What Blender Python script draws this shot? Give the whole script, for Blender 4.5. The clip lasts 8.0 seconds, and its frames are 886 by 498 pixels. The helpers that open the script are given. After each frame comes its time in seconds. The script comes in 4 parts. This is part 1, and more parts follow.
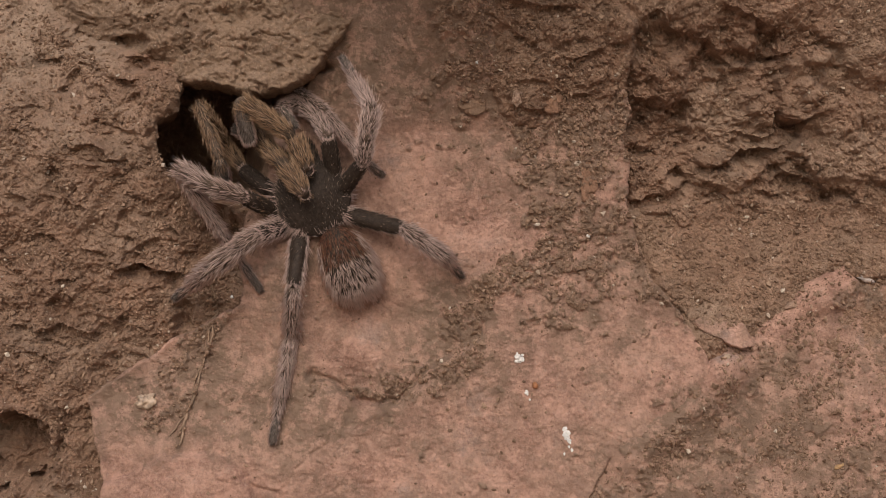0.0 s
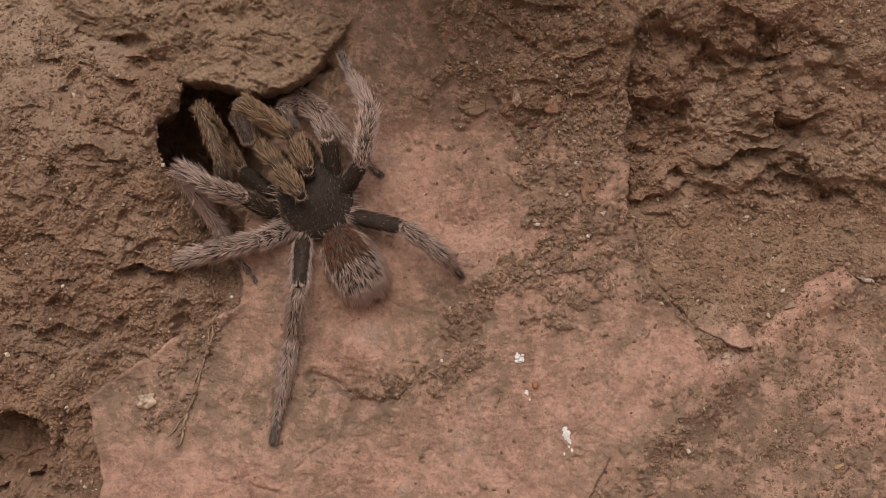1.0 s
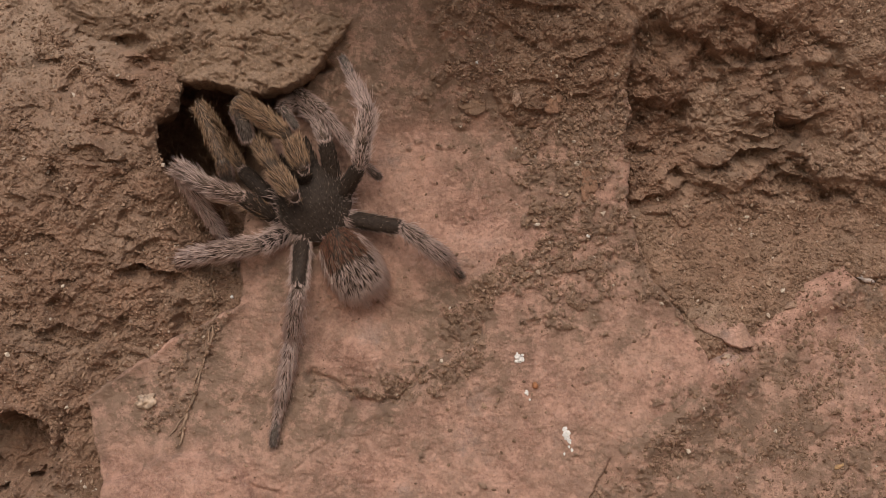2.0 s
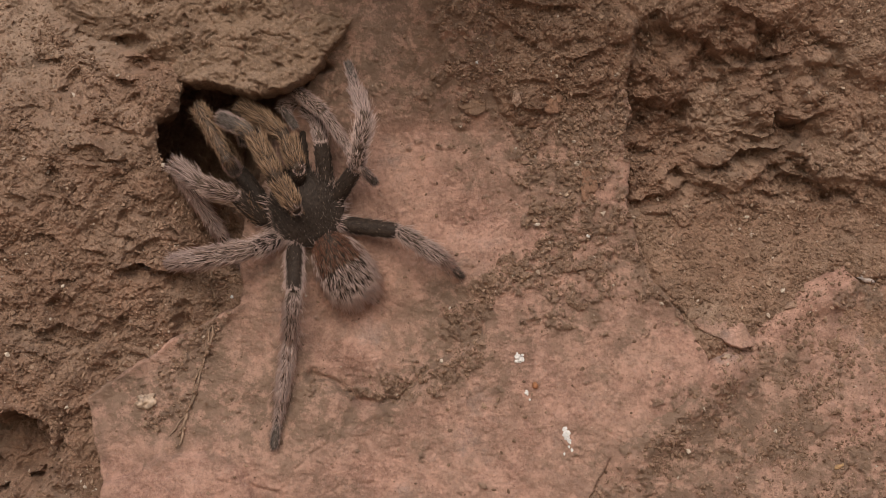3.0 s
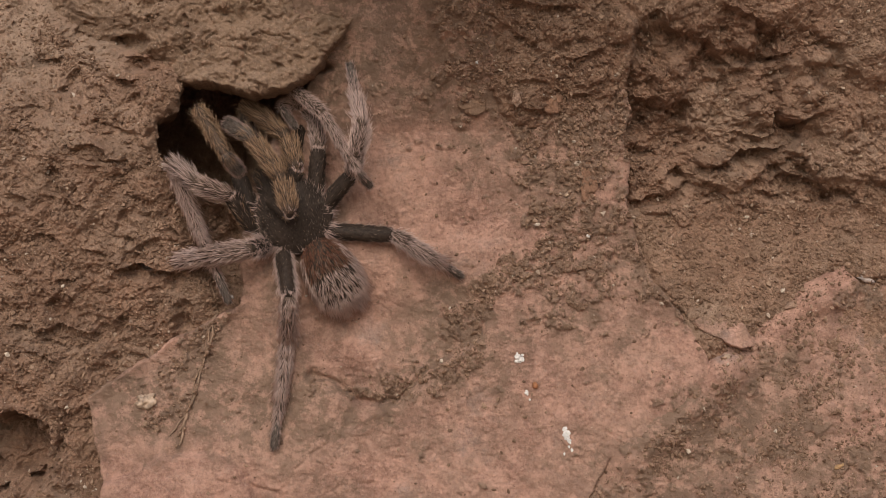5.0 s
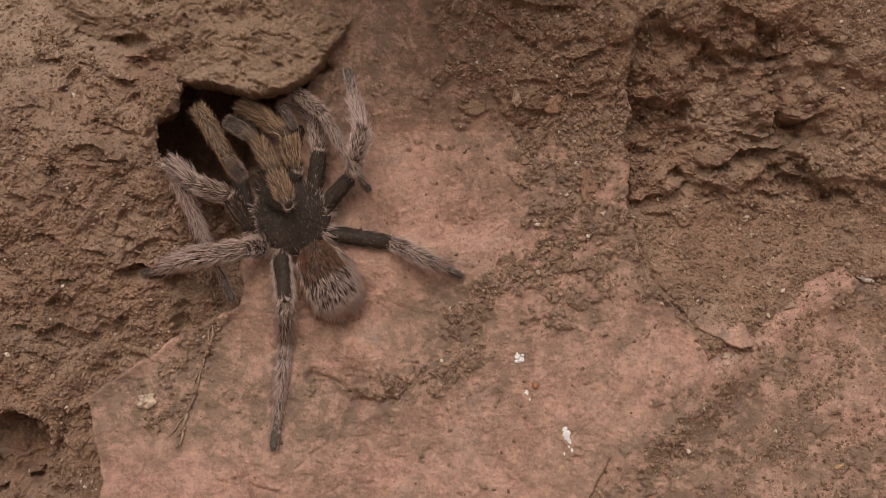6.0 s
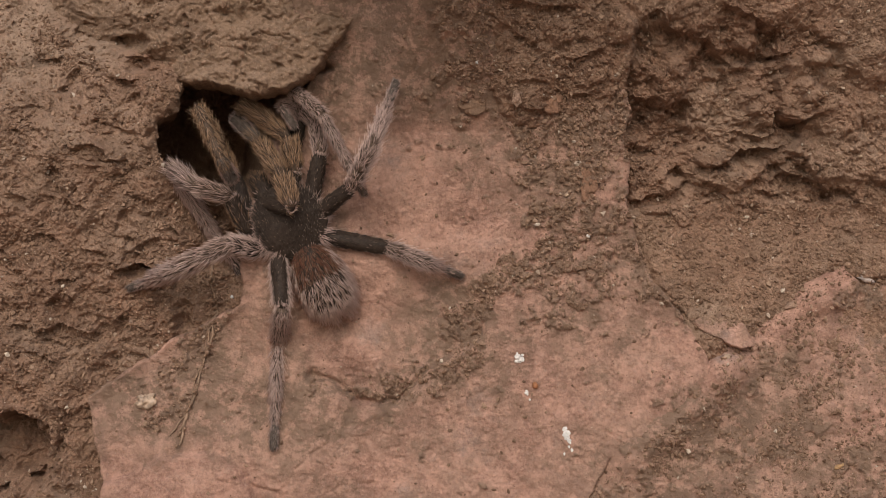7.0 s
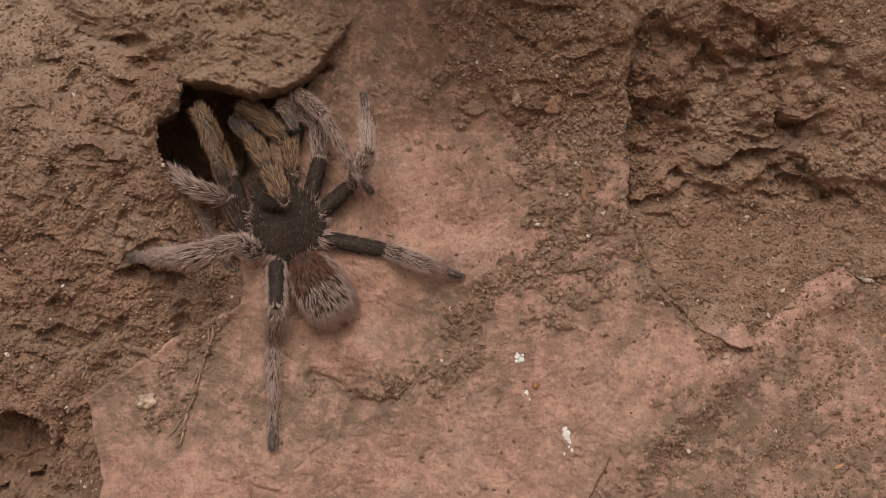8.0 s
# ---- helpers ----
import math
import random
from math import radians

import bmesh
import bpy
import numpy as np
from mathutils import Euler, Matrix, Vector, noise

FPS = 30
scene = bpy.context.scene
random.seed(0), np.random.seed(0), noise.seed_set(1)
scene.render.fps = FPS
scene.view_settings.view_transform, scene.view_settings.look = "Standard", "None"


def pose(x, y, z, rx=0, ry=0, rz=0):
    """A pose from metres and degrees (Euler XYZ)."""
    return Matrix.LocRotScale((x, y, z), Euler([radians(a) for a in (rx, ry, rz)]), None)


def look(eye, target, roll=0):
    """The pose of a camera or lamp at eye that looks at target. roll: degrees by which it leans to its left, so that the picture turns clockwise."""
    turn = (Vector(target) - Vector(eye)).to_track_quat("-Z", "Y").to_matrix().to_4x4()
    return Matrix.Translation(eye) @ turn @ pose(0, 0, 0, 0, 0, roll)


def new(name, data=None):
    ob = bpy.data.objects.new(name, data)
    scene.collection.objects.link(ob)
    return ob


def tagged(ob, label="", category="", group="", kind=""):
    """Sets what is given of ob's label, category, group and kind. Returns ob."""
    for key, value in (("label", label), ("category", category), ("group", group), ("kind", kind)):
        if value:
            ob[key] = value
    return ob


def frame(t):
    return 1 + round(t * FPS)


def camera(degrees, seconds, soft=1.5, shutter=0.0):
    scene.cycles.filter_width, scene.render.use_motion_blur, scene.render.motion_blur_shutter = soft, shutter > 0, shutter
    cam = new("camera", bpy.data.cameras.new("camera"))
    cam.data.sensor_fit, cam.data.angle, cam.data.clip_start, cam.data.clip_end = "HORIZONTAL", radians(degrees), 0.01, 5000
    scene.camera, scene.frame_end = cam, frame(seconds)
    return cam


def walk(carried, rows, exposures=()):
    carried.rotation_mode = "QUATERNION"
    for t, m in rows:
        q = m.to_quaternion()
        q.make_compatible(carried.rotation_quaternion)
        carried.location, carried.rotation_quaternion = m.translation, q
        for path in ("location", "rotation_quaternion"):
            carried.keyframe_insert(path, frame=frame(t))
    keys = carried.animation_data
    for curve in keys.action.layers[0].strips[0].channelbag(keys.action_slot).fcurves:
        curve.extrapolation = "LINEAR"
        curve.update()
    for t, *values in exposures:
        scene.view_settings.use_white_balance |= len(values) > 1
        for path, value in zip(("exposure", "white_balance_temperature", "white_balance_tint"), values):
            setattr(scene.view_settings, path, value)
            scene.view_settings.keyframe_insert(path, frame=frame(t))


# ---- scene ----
import functools

cam = camera(36, 8.0, soft=0.85, shutter=0.5)

# wall grid: u to the right, v down the bank, w out of it; 0.2 mm a unit
UNIT, MID, HIGH, EYE = 0.0002, (784.0, 441.0), 0.6, 0.4826


def at(u, v, w=0.0):
    """The place that lies on the eye's line to (u, v) of the bank, w units before it."""
    k = (EYE - w * UNIT) / EYE
    return Vector(((u - MID[0]) * UNIT * k, -w * UNIT, HIGH - (v - MID[1]) * UNIT * k))


HERE = look((0, -EYE, HIGH), (0, 0, HIGH))
walk(cam, [(0, HERE), (8.0, HERE)], exposures=[(0, 0.0, 6500, 10), (8.0, 0.0, 6500, 10)])

# ---- light: a bright overcast sky, strongest from above ----
world = bpy.data.worlds.new("sky")
scene.world = world
world.use_nodes = True
wn = world.node_tree
sky = wn.nodes.new("ShaderNodeTexSky")
sky.sky_type, sky.sun_disc = "NISHITA", False
sky.sun_elevation, sky.sun_rotation = radians(37), radians(186)
sky.air_density, sky.dust_density, sky.ozone_density = 1.0, 4.0, 0.6
wn.links.new(sky.outputs[0], wn.nodes["Background"].inputs[0])
wn.nodes["Background"].inputs[1].default_value = 0.108
sun = new("sun", bpy.data.lights.new("sun", "SUN"))
sun.data.energy, sun.data.angle, sun.data.color = 1.36, radians(45), (1.0, 0.955, 0.905)
sun.matrix_world = look((-0.25, -2.2, 2.1), (0, 0, HIGH - 0.1))


# ---- materials ----
def material(name, rough=0.9, spec=0.25):
    m = bpy.data.materials.new(name)
    m.use_nodes = True
    b = m.node_tree.nodes["Principled BSDF"]
    b.inputs["Roughness"].default_value = rough
    b.inputs["Specular IOR Level"].default_value = spec
    return m, m.node_tree, b


def node(nt, kind, **values):
    n = nt.nodes.new(kind)
    for key, value in values.items():
        n.inputs[key.replace("_", " ")].default_value = value
    return n


def noise_node(nt, scale, detail=6.0, rough=0.6):
    co = nt.nodes.new("ShaderNodeTexCoord")
    n = node(nt, "ShaderNodeTexNoise", Scale=scale, Detail=detail, Roughness=rough)
    nt.links.new(co.outputs["Object"], n.inputs["Vector"])
    return n.outputs["Fac"]


def ramp(nt, source, stops):
    r = nt.nodes.new("ShaderNodeValToRGB")
    e = r.color_ramp.elements
    while len(e) < len(stops):
        e.new(0.5)
    for item, (p, c) in zip(e, stops):
        item.position, item.color = p, (*c, 1) if len(c) == 3 else c
    nt.links.new(source, r.inputs[0])
    return r.outputs[0]


def mix(nt, a, b, fac, mode="MIX"):
    n = nt.nodes.new("ShaderNodeMix")
    n.data_type, n.blend_type = "RGBA", mode
    for socket, value in ((n.inputs[0], fac), (n.inputs[6], a), (n.inputs[7], b)):
        if isinstance(value, bpy.types.NodeSocket):
            nt.links.new(value, socket)
        else:
            socket.default_value = value if isinstance(value, float) else (*value, 1)
    return n.outputs[2]


def attribute(nt, name):
    n = nt.nodes.new("ShaderNodeAttribute")
    n.attribute_name = name
    return n.outputs["Fac"]


def bump(nt, b, height, strength, distance):
    n = node(nt, "ShaderNodeBump", Strength=strength, Distance=distance)
    nt.links.new(height, n.inputs["Height"])
    nt.links.new(n.outputs[0], b.inputs["Normal"])


def mineral(name, tones, grit, dust=None, grain=900.0, blotch=0.25):
    """Stone or soil: large stains, fine grain, pale grit, and a cover tone where the attribute 'dust' says so: dust,
    and on the slab painted light and shade too.
    """
    m, nt, b = material(name)
    colour = ramp(nt, noise_node(nt, 45.0, 8.0, 0.65), tones)
    fine = ramp(nt, noise_node(nt, grain, 5.0, 0.7), [(0.25, (0.52, 0.5, 0.48)), (0.5, (1, 1, 1)), (0.75, (1.45, 1.43, 1.4))])
    colour = mix(nt, colour, fine, 0.85, "MULTIPLY")
    fleck = ramp(nt, noise_node(nt, 190.0, 7.0, 0.7), [(0.52, (0, 0, 0)), (0.62, (1, 1, 1))])
    colour = mix(nt, colour, tuple(min(1, c * 1.3) for c in tones[-2][1]), mix(nt, (0, 0, 0), fleck, 0.55))
    fleck = ramp(nt, noise_node(nt, 520.0, 6.0, 0.75), [(0.55, (0, 0, 0)), (0.66, (1, 1, 1))])
    colour = mix(nt, colour, tuple(min(1, c * 1.4) for c in tones[-1][1]), mix(nt, (0, 0, 0), fleck, 0.4))
    speck = ramp(nt, noise_node(nt, 1500.0, 2.0, 0.5), [(0.66, (0, 0, 0)), (0.74, (1, 1, 1))])
    colour = mix(nt, colour, grit, mix(nt, (0, 0, 0), speck, 0.8))
    if blotch > 0.3:
        broad = ramp(nt, noise_node(nt, 24.0, 3.0, 0.55), [(0.46, (0, 0, 0)), (0.62, (1, 1, 1))])
        colour = mix(nt, colour, (0.55, 0.352, 0.265), mix(nt, (0, 0, 0), broad, 0.32))
    if dust:
        cover = ramp(nt, noise_node(nt, 260.0, 6.0, 0.7), [(0.3, dust[0]), (0.7, dust[1])])
        colour = mix(nt, colour, cover, attribute(nt, "dust"))
    pale = ramp(nt, noise_node(nt, 150.0, 9.0, 0.78), [(0.49, (0, 0, 0)), (0.58, (1, 1, 1))])
    colour = mix(nt, colour, tuple(min(1, c * 1.36) for c in tones[-2][1]), mix(nt, (0, 0, 0), pale, blotch))
    stain = ramp(nt, noise_node(nt, 70.0, 7.0, 0.7), [(0.38, (0.72, 0.71, 0.70)), (0.5, (1, 1, 1))])
    colour = mix(nt, colour, stain, 0.8, "MULTIPLY")
    nt.links.new(colour, b.inputs["Base Color"])
    both = nt.nodes.new("ShaderNodeMath")
    both.operation = "ADD"
    nt.links.new(noise_node(nt, 1400.0, 6.0, 0.75), both.inputs[0])
    nt.links.new(noise_node(nt, 480.0, 4.0, 0.6), both.inputs[1])
    bump(nt, b, both.outputs[0], 0.9, 0.0009)
    return m


EARTH = mineral("earth", [(0.3, (0.205, 0.123, 0.084)), (0.5, (0.284, 0.175, 0.12)), (0.7, (0.36, 0.231, 0.164))], (0.56, 0.44, 0.34),
                ((0.28, 0.195, 0.138), (0.45, 0.325, 0.242)))
SLAB = mineral("red_sandstone", [(0.3, (0.305, 0.181, 0.140)), (0.45, (0.378, 0.219, 0.167)), (0.56, (0.478, 0.291, 0.223)), (0.7, (0.385, 0.275, 0.235))],
               (0.52, 0.38, 0.3), ((0.215, 0.143, 0.102), (0.305, 0.208, 0.153)), 900.0, 0.5)
BOULDER = mineral("grey_rock", [(0.3, (0.20, 0.13, 0.088)), (0.5, (0.275, 0.185, 0.127)), (0.7, (0.35, 0.245, 0.175))], (0.55, 0.45, 0.36),
                  ((0.25, 0.17, 0.11), (0.33, 0.23, 0.155)))


def plain(name, colour, rough=0.8, spec=0.3, vary=0.35, scale=400.0):
    m, nt, b = material(name, rough, spec)
    dark, light = [tuple(c * k for c in colour) for k in (1 - vary, 1 + vary)]
    nt.links.new(ramp(nt, noise_node(nt, scale, 4.0), [(0.3, dark), (0.7, light)]), b.inputs["Base Color"])
    bump(nt, b, noise_node(nt, scale * 3, 4.0), 0.3, 0.0003)
    return m




def crumb_material():
    m, nt, b = material("crumb")
    geo = nt.nodes.new("ShaderNodeNewGeometry")
    tone = ramp(nt, geo.outputs["Random Per Island"], [(0.0, (0.16, 0.098, 0.066)), (0.5, (0.245, 0.156, 0.106)), (0.9, (0.32, 0.212, 0.148)), (0.975, (0.34, 0.235, 0.165)), (1.0, (0.6, 0.52, 0.43))])
    fine = ramp(nt, noise_node(nt, 1500.0, 4.0), [(0.3, (0.7, 0.7, 0.7)), (0.7, (1.25, 1.25, 1.25))])
    nt.links.new(mix(nt, tone, fine, 0.8, "MULTIPLY"), b.inputs["Base Color"])
    bump(nt, b, noise_node(nt, 2500.0, 4.0), 0.4, 0.0003)
    return m


CRUMB = crumb_material()
WHITE = plain("white_dropping", (0.72, 0.70, 0.68), 0.7)
QUARTZ = plain("pale_quartz", (0.37, 0.27, 0.195), 0.4, 0.5, 0.65, 350.0)
RED = plain("red_seed", (0.30, 0.13, 0.06), 0.5)
ROOT = plain("dusty_root", (0.29, 0.20, 0.14), 0.9)
PAPER = plain("dry_leaf", (0.52, 0.45, 0.42), 0.6)
CHITIN = plain("dark_chitin", (0.042, 0.030, 0.0235), 0.58, 0.14, 0.45, 700)
SKIN = plain("dusty_chitin", (0.115, 0.082, 0.062), 0.75, 0.12, 0.35, 700)
PAD = plain("grey_foot_pad", (0.125, 0.098, 0.083), 0.72, 0.14, 0.3, 900)


def hair(name, root, tip, rough=0.5, clear=0.14, spec=0.35):
    """Hair that lightens to its tip and lets some light through."""
    m, nt, b = material(name, rough, spec)
    colour = ramp(nt, attribute(nt, "along"), [(0.0, root), (0.9, tip)])
    nt.links.new(colour, b.inputs["Base Color"])
    thin, both = nt.nodes.new("ShaderNodeBsdfTranslucent"), nt.nodes.new("ShaderNodeMixShader")
    nt.links.new(colour, thin.inputs["Color"])
    both.inputs[0].default_value = clear
    nt.links.new(b.outputs[0], both.inputs[1])
    nt.links.new(thin.outputs[0], both.inputs[2])
    nt.links.new(both.outputs[0], nt.nodes["Material Output"].inputs["Surface"])
    return m


PALE = hair("pale_hair", (0.21, 0.149, 0.129), (0.82, 0.615, 0.545))
GOLD = hair("golden_hair", (0.034, 0.020, 0.012), (0.47, 0.285, 0.165))
BROWN = hair("brown_hair", (0.12, 0.084, 0.064), (0.48, 0.35, 0.27))
TAN_HAIR = hair("tan_hair", (0.05, 0.031, 0.02), (0.62, 0.415, 0.27))
GREY = hair("grey_hair", (0.08, 0.066, 0.058), (0.32, 0.265, 0.23))
RUST = hair("rust_hair", (0.03, 0.013, 0.009), (0.32, 0.135, 0.078))
ROSE = hair("dusky_rose_hair", (0.11, 0.078, 0.065), (0.58, 0.41, 0.34))
BLACK = hair("black_hair", (0.02, 0.015, 0.012), (0.095, 0.07, 0.056), 0.6, 0.1, 0.16)


# ---- noise over the wall grid ----
@functools.lru_cache(maxsize=None)
def lattice(seed):
    return np.random.RandomState(seed).rand(256, 256).astype(np.float32)


def value_noise(u, v, seed):
    g = lattice(seed).ravel()
    iu, iv = np.floor(u), np.floor(v)
    fu, fv = u - iu, v - iv
    iu, iv = iu.astype(np.int32) & 255, iv.astype(np.int32) & 255
    ju, iv, jv = (iu + 1) & 255, iv << 8, ((iv + 1) & 255) << 8
    fu, fv = fu * fu * fu * (fu * (fu * 6 - 15) + 10), fv * fv * fv * (fv * (fv * 6 - 15) + 10)
    a, c = g.take(iv + iu), g.take(jv + iu)
    a += (g.take(iv + ju) - a) * fu
    c += (g.take(jv + ju) - c) * fu
    return 2 * (a + (c - a) * fv) - 1


def fbm(u, v, size, seed, octaves=5, gain=0.5):
    total, amp, out = 0.0, 1.0, 0.0
    for k in range(octaves):
        ca, sa = math.cos(0.7 * k + seed), math.sin(0.7 * k + seed)
        out = out + amp * value_noise((u * ca - v * sa) / size + 17 * k, (u * sa + v * ca) / size + 31 * k, seed + k)
        total, amp, size = total + amp, amp * gain, size / 2.03
    return out / total


def ridged(u, v, size, seed, octaves=4):
    return 1 - 2 * np.abs(fbm(u, v, size, seed, octaves))


def cells(u, v, size, seed):
    """Distance to the nearest and second nearest of scattered points, and the nearest one's own random number."""
    x, y = u / size, v / size
    iu, iv = np.floor(x).astype(int), np.floor(y).astype(int)
    gx, gy, gr = lattice(seed), lattice(seed + 1), lattice(seed + 2)
    f1, f2, own = np.full(x.shape, 9.0), np.full(x.shape, 9.0), np.zeros(x.shape)
    for du in (-1, 0, 1):
        for dv in (-1, 0, 1):
            a, b = (iv + dv) % 256, (iu + du) % 256
            d = np.hypot(iu + du + gx[a, b] - x, iv + dv + gy[a, b] - y)
            near = d < f1
            f2 = np.where(near, f1, np.minimum(f2, d))
            own = np.where(near, gr[a, b], own)
            f1 = np.where(near, d, f1)
    return f1, f2, own


def smooth(x, lo, hi):
    t = np.clip((x - lo) / (hi - lo), 0, 1)
    return t * t * (3 - 2 * t)


def inside(u, v, poly):
    """Signed distance to a closed outline, positive inside it."""
    best, odd = np.full(u.shape, 1e9), np.zeros(u.shape, bool)
    for (x0, y0), (x1, y1) in zip(poly, poly[1:] + poly[:1]):
        dx, dy = x1 - x0, y1 - y0
        t = np.clip(((u - x0) * dx + (v - y0) * dy) / (dx * dx + dy * dy), 0, 1)
        best = np.minimum(best, np.hypot(u - x0 - t * dx, v - y0 - t * dy))
        if dy:
            odd ^= ((y0 > v) != (y1 > v)) & (u < (v - y0) * dx / dy + x0)
    return np.where(odd, best, -best)


def line(u, v, pts):
    best = np.full(u.shape, 1e9)
    for (x0, y0), (x1, y1) in zip(pts, pts[1:]):
        dx, dy = x1 - x0, y1 - y0
        t = np.clip(((u - x0) * dx + (v - y0) * dy) / (dx * dx + dy * dy), 0, 1)
        best = np.minimum(best, np.hypot(u - x0 - t * dx, v - y0 - t * dy))
    return best


def ledge(u, v, pts, lip, hollow, reach=22.0):
    """A lip that juts out along a line, with a hollow under it."""
    xs, ys = [p[0] for p in pts], [p[1] for p in pts]
    if u.ndim == 2:
        rows = np.nonzero((v[:, 0] > min(ys) - 4 * reach) & (v[:, 0] < max(ys) + 4 * reach))[0]
        cols = np.nonzero((u[0] > xs[0] - 10) & (u[0] < xs[-1] + 10))[0]
        out = np.zeros(u.shape)
        if len(rows) and len(cols):
            win = np.ix_(rows, cols)
            out[win] = ledge(u[win].ravel(), v[win].ravel(), pts, lip, hollow, reach).reshape(len(rows), len(cols))
        return out
    wob = 15 * fbm(u, v, 58, int(xs[0]) % 97, 4)
    d = v + wob - np.interp(u, xs, ys)
    end = smooth(u, xs[0] - 8, xs[0] + 14) * (1 - smooth(u, xs[-1] - 14, xs[-1] + 8))
    end = end * smooth(fbm(u, v, 44, int(xs[-1]) % 89, 3), -0.55, 0.2)
    return end * (np.where(d < 0, lip * np.exp(d / (reach * 0.9)), 0) - np.where(d >= 0, hollow * np.exp(-d / reach) * smooth(d, -1, 9), 0))


def pit(u, v, x, y, rx, ry, depth, seed=5):
    if u.ndim == 2:
        rows, cols = np.nonzero(np.abs(v[:, 0] - y) < ry * 1.5)[0], np.nonzero(np.abs(u[0] - x) < rx * 1.5)[0]
        out = np.zeros(u.shape)
        if len(rows) and len(cols):
            win = np.ix_(rows, cols)
            out[win] = pit(u[win].ravel(), v[win].ravel(), x, y, rx, ry, depth, seed).reshape(len(rows), len(cols))
        return out
    d = np.hypot((u - x) / rx, (v - y) / ry) + 0.28 * fbm(u, v, 22, seed, 3)
    return -depth * (1 - smooth(d, 0.45, 1.05))


# ---- the large outlines ----
HOLE = [(281, 215), (320, 198), (336, 130), (520, 120), (548, 158), (506, 212), (486, 250), (478, 310), (440, 350), (370, 350), (326, 328), (304, 300), (286, 262)]
LEFT = [(-900, -900), (640, -900), (640, 20), (600, 60), (560, 120), (440, 165), (400, 180), (370, 210), (352, 260), (362, 310), (395, 345), (440, 400),
        (452, 470), (436, 552), (310, 624), (180, 714), (218, 850), (210, 1800), (-900, 1800)]
RECESS = [(1113, 55), (1150, 36), (1215, 70), (1260, 22), (1330, 40), (1430, 82), (1400, 130), (1368, 150), (1378, 214), (1436, 212), (1398, 258), (1470, 318), (1545, 346), (1470, 352),
          (1380, 335), (1330, 420), (1120, 372), (1108, 300), (1104, 180)]
SLOPE = [(1108, 345), (1180, 355), (1400, 330), (1700, 350), (1700, 470), (1520, 480), (1390, 570), (1300, 640), (1262, 655), (1225, 572), (1150, 505), (1120, 400)]
SLABLINE = [(500, -120), (900, -120), (1060, 0), (1118, 90), (1102, 150), (1111, 190), (1103, 240), (1113, 290), (1108, 345), (1122, 400), (1152, 500), (1186, 536), (1222, 578), (1268, 668),
            (1188, 742), (1084, 806), (1036, 884), (1010, 1000), (186, 1000), (196, 848), (162, 700), (250, 640), (300, 604), (428, 540), (425, 430), (440, 380), (470, 318), (478, 250), (502, 210), (545, 160), (556, 120), (540, 100)]
SCAR = [(520, 300), (700, 330), (850, 420), (872, 520), (852, 600), (760, 668), (700, 716), (640, 716), (596, 690), (545, 668), (500, 560), (440, 500)]
LOWER = [(1236, 652), (1316, 608), (1380, 550), (1430, 506), (1500, 474), (1534, 508), (1800, 460), (1800, 1100), (950, 1100), (1000, 870), (1050, 784), (1160, 718)]
BOULDERLINE = [(-40, -160), (-10, -40), (80, 40), (180, 104), (284, 140), (338, 144), (400, 152), (446, 163), (492, 156), (545, 130), (572, 100), (598, 58), (636, 0), (700, -160)]


def terrace(x, steps):
    """Rounded steps, like the broken layers of a sandstone."""
    y = x * steps
    return (np.floor(y) + smooth(y - np.floor(y), 0.35, 0.65)) / steps


def crust(u, v):
    """Where loose soil clings to the slab: 0 to 1."""
    m = 0.9 * smooth(u, 880, 960) * smooth(-v, -690, -420) * (1 - 0.5 * smooth(u, 1050, 1100)) + smooth(-v, -330, -120) * smooth(u, 680, 860)
    m += 1.6 * np.exp(-(line(u, v, [(900, 470), (850, 530), (815, 560), (838, 620), (770, 670), (700, 690)]) / 25) ** 2)
    m += 0.8 * np.exp(-(line(u, v, [(268, 745), (330, 720), (300, 660), (400, 560)]) / 22) ** 2) + 0.6 * smooth(v, 640, 720) * smooth(u, 1130, 1230)
    m += 0.8 * np.exp(-(line(u, v, [(1120, 400), (1160, 500), (1230, 560)]) / 26) ** 2) + 0.7 * np.exp(-(line(u, v, [(545, 668), (620, 690), (690, 705)]) / 13) ** 2)
    return np.clip(m, 0, 1)


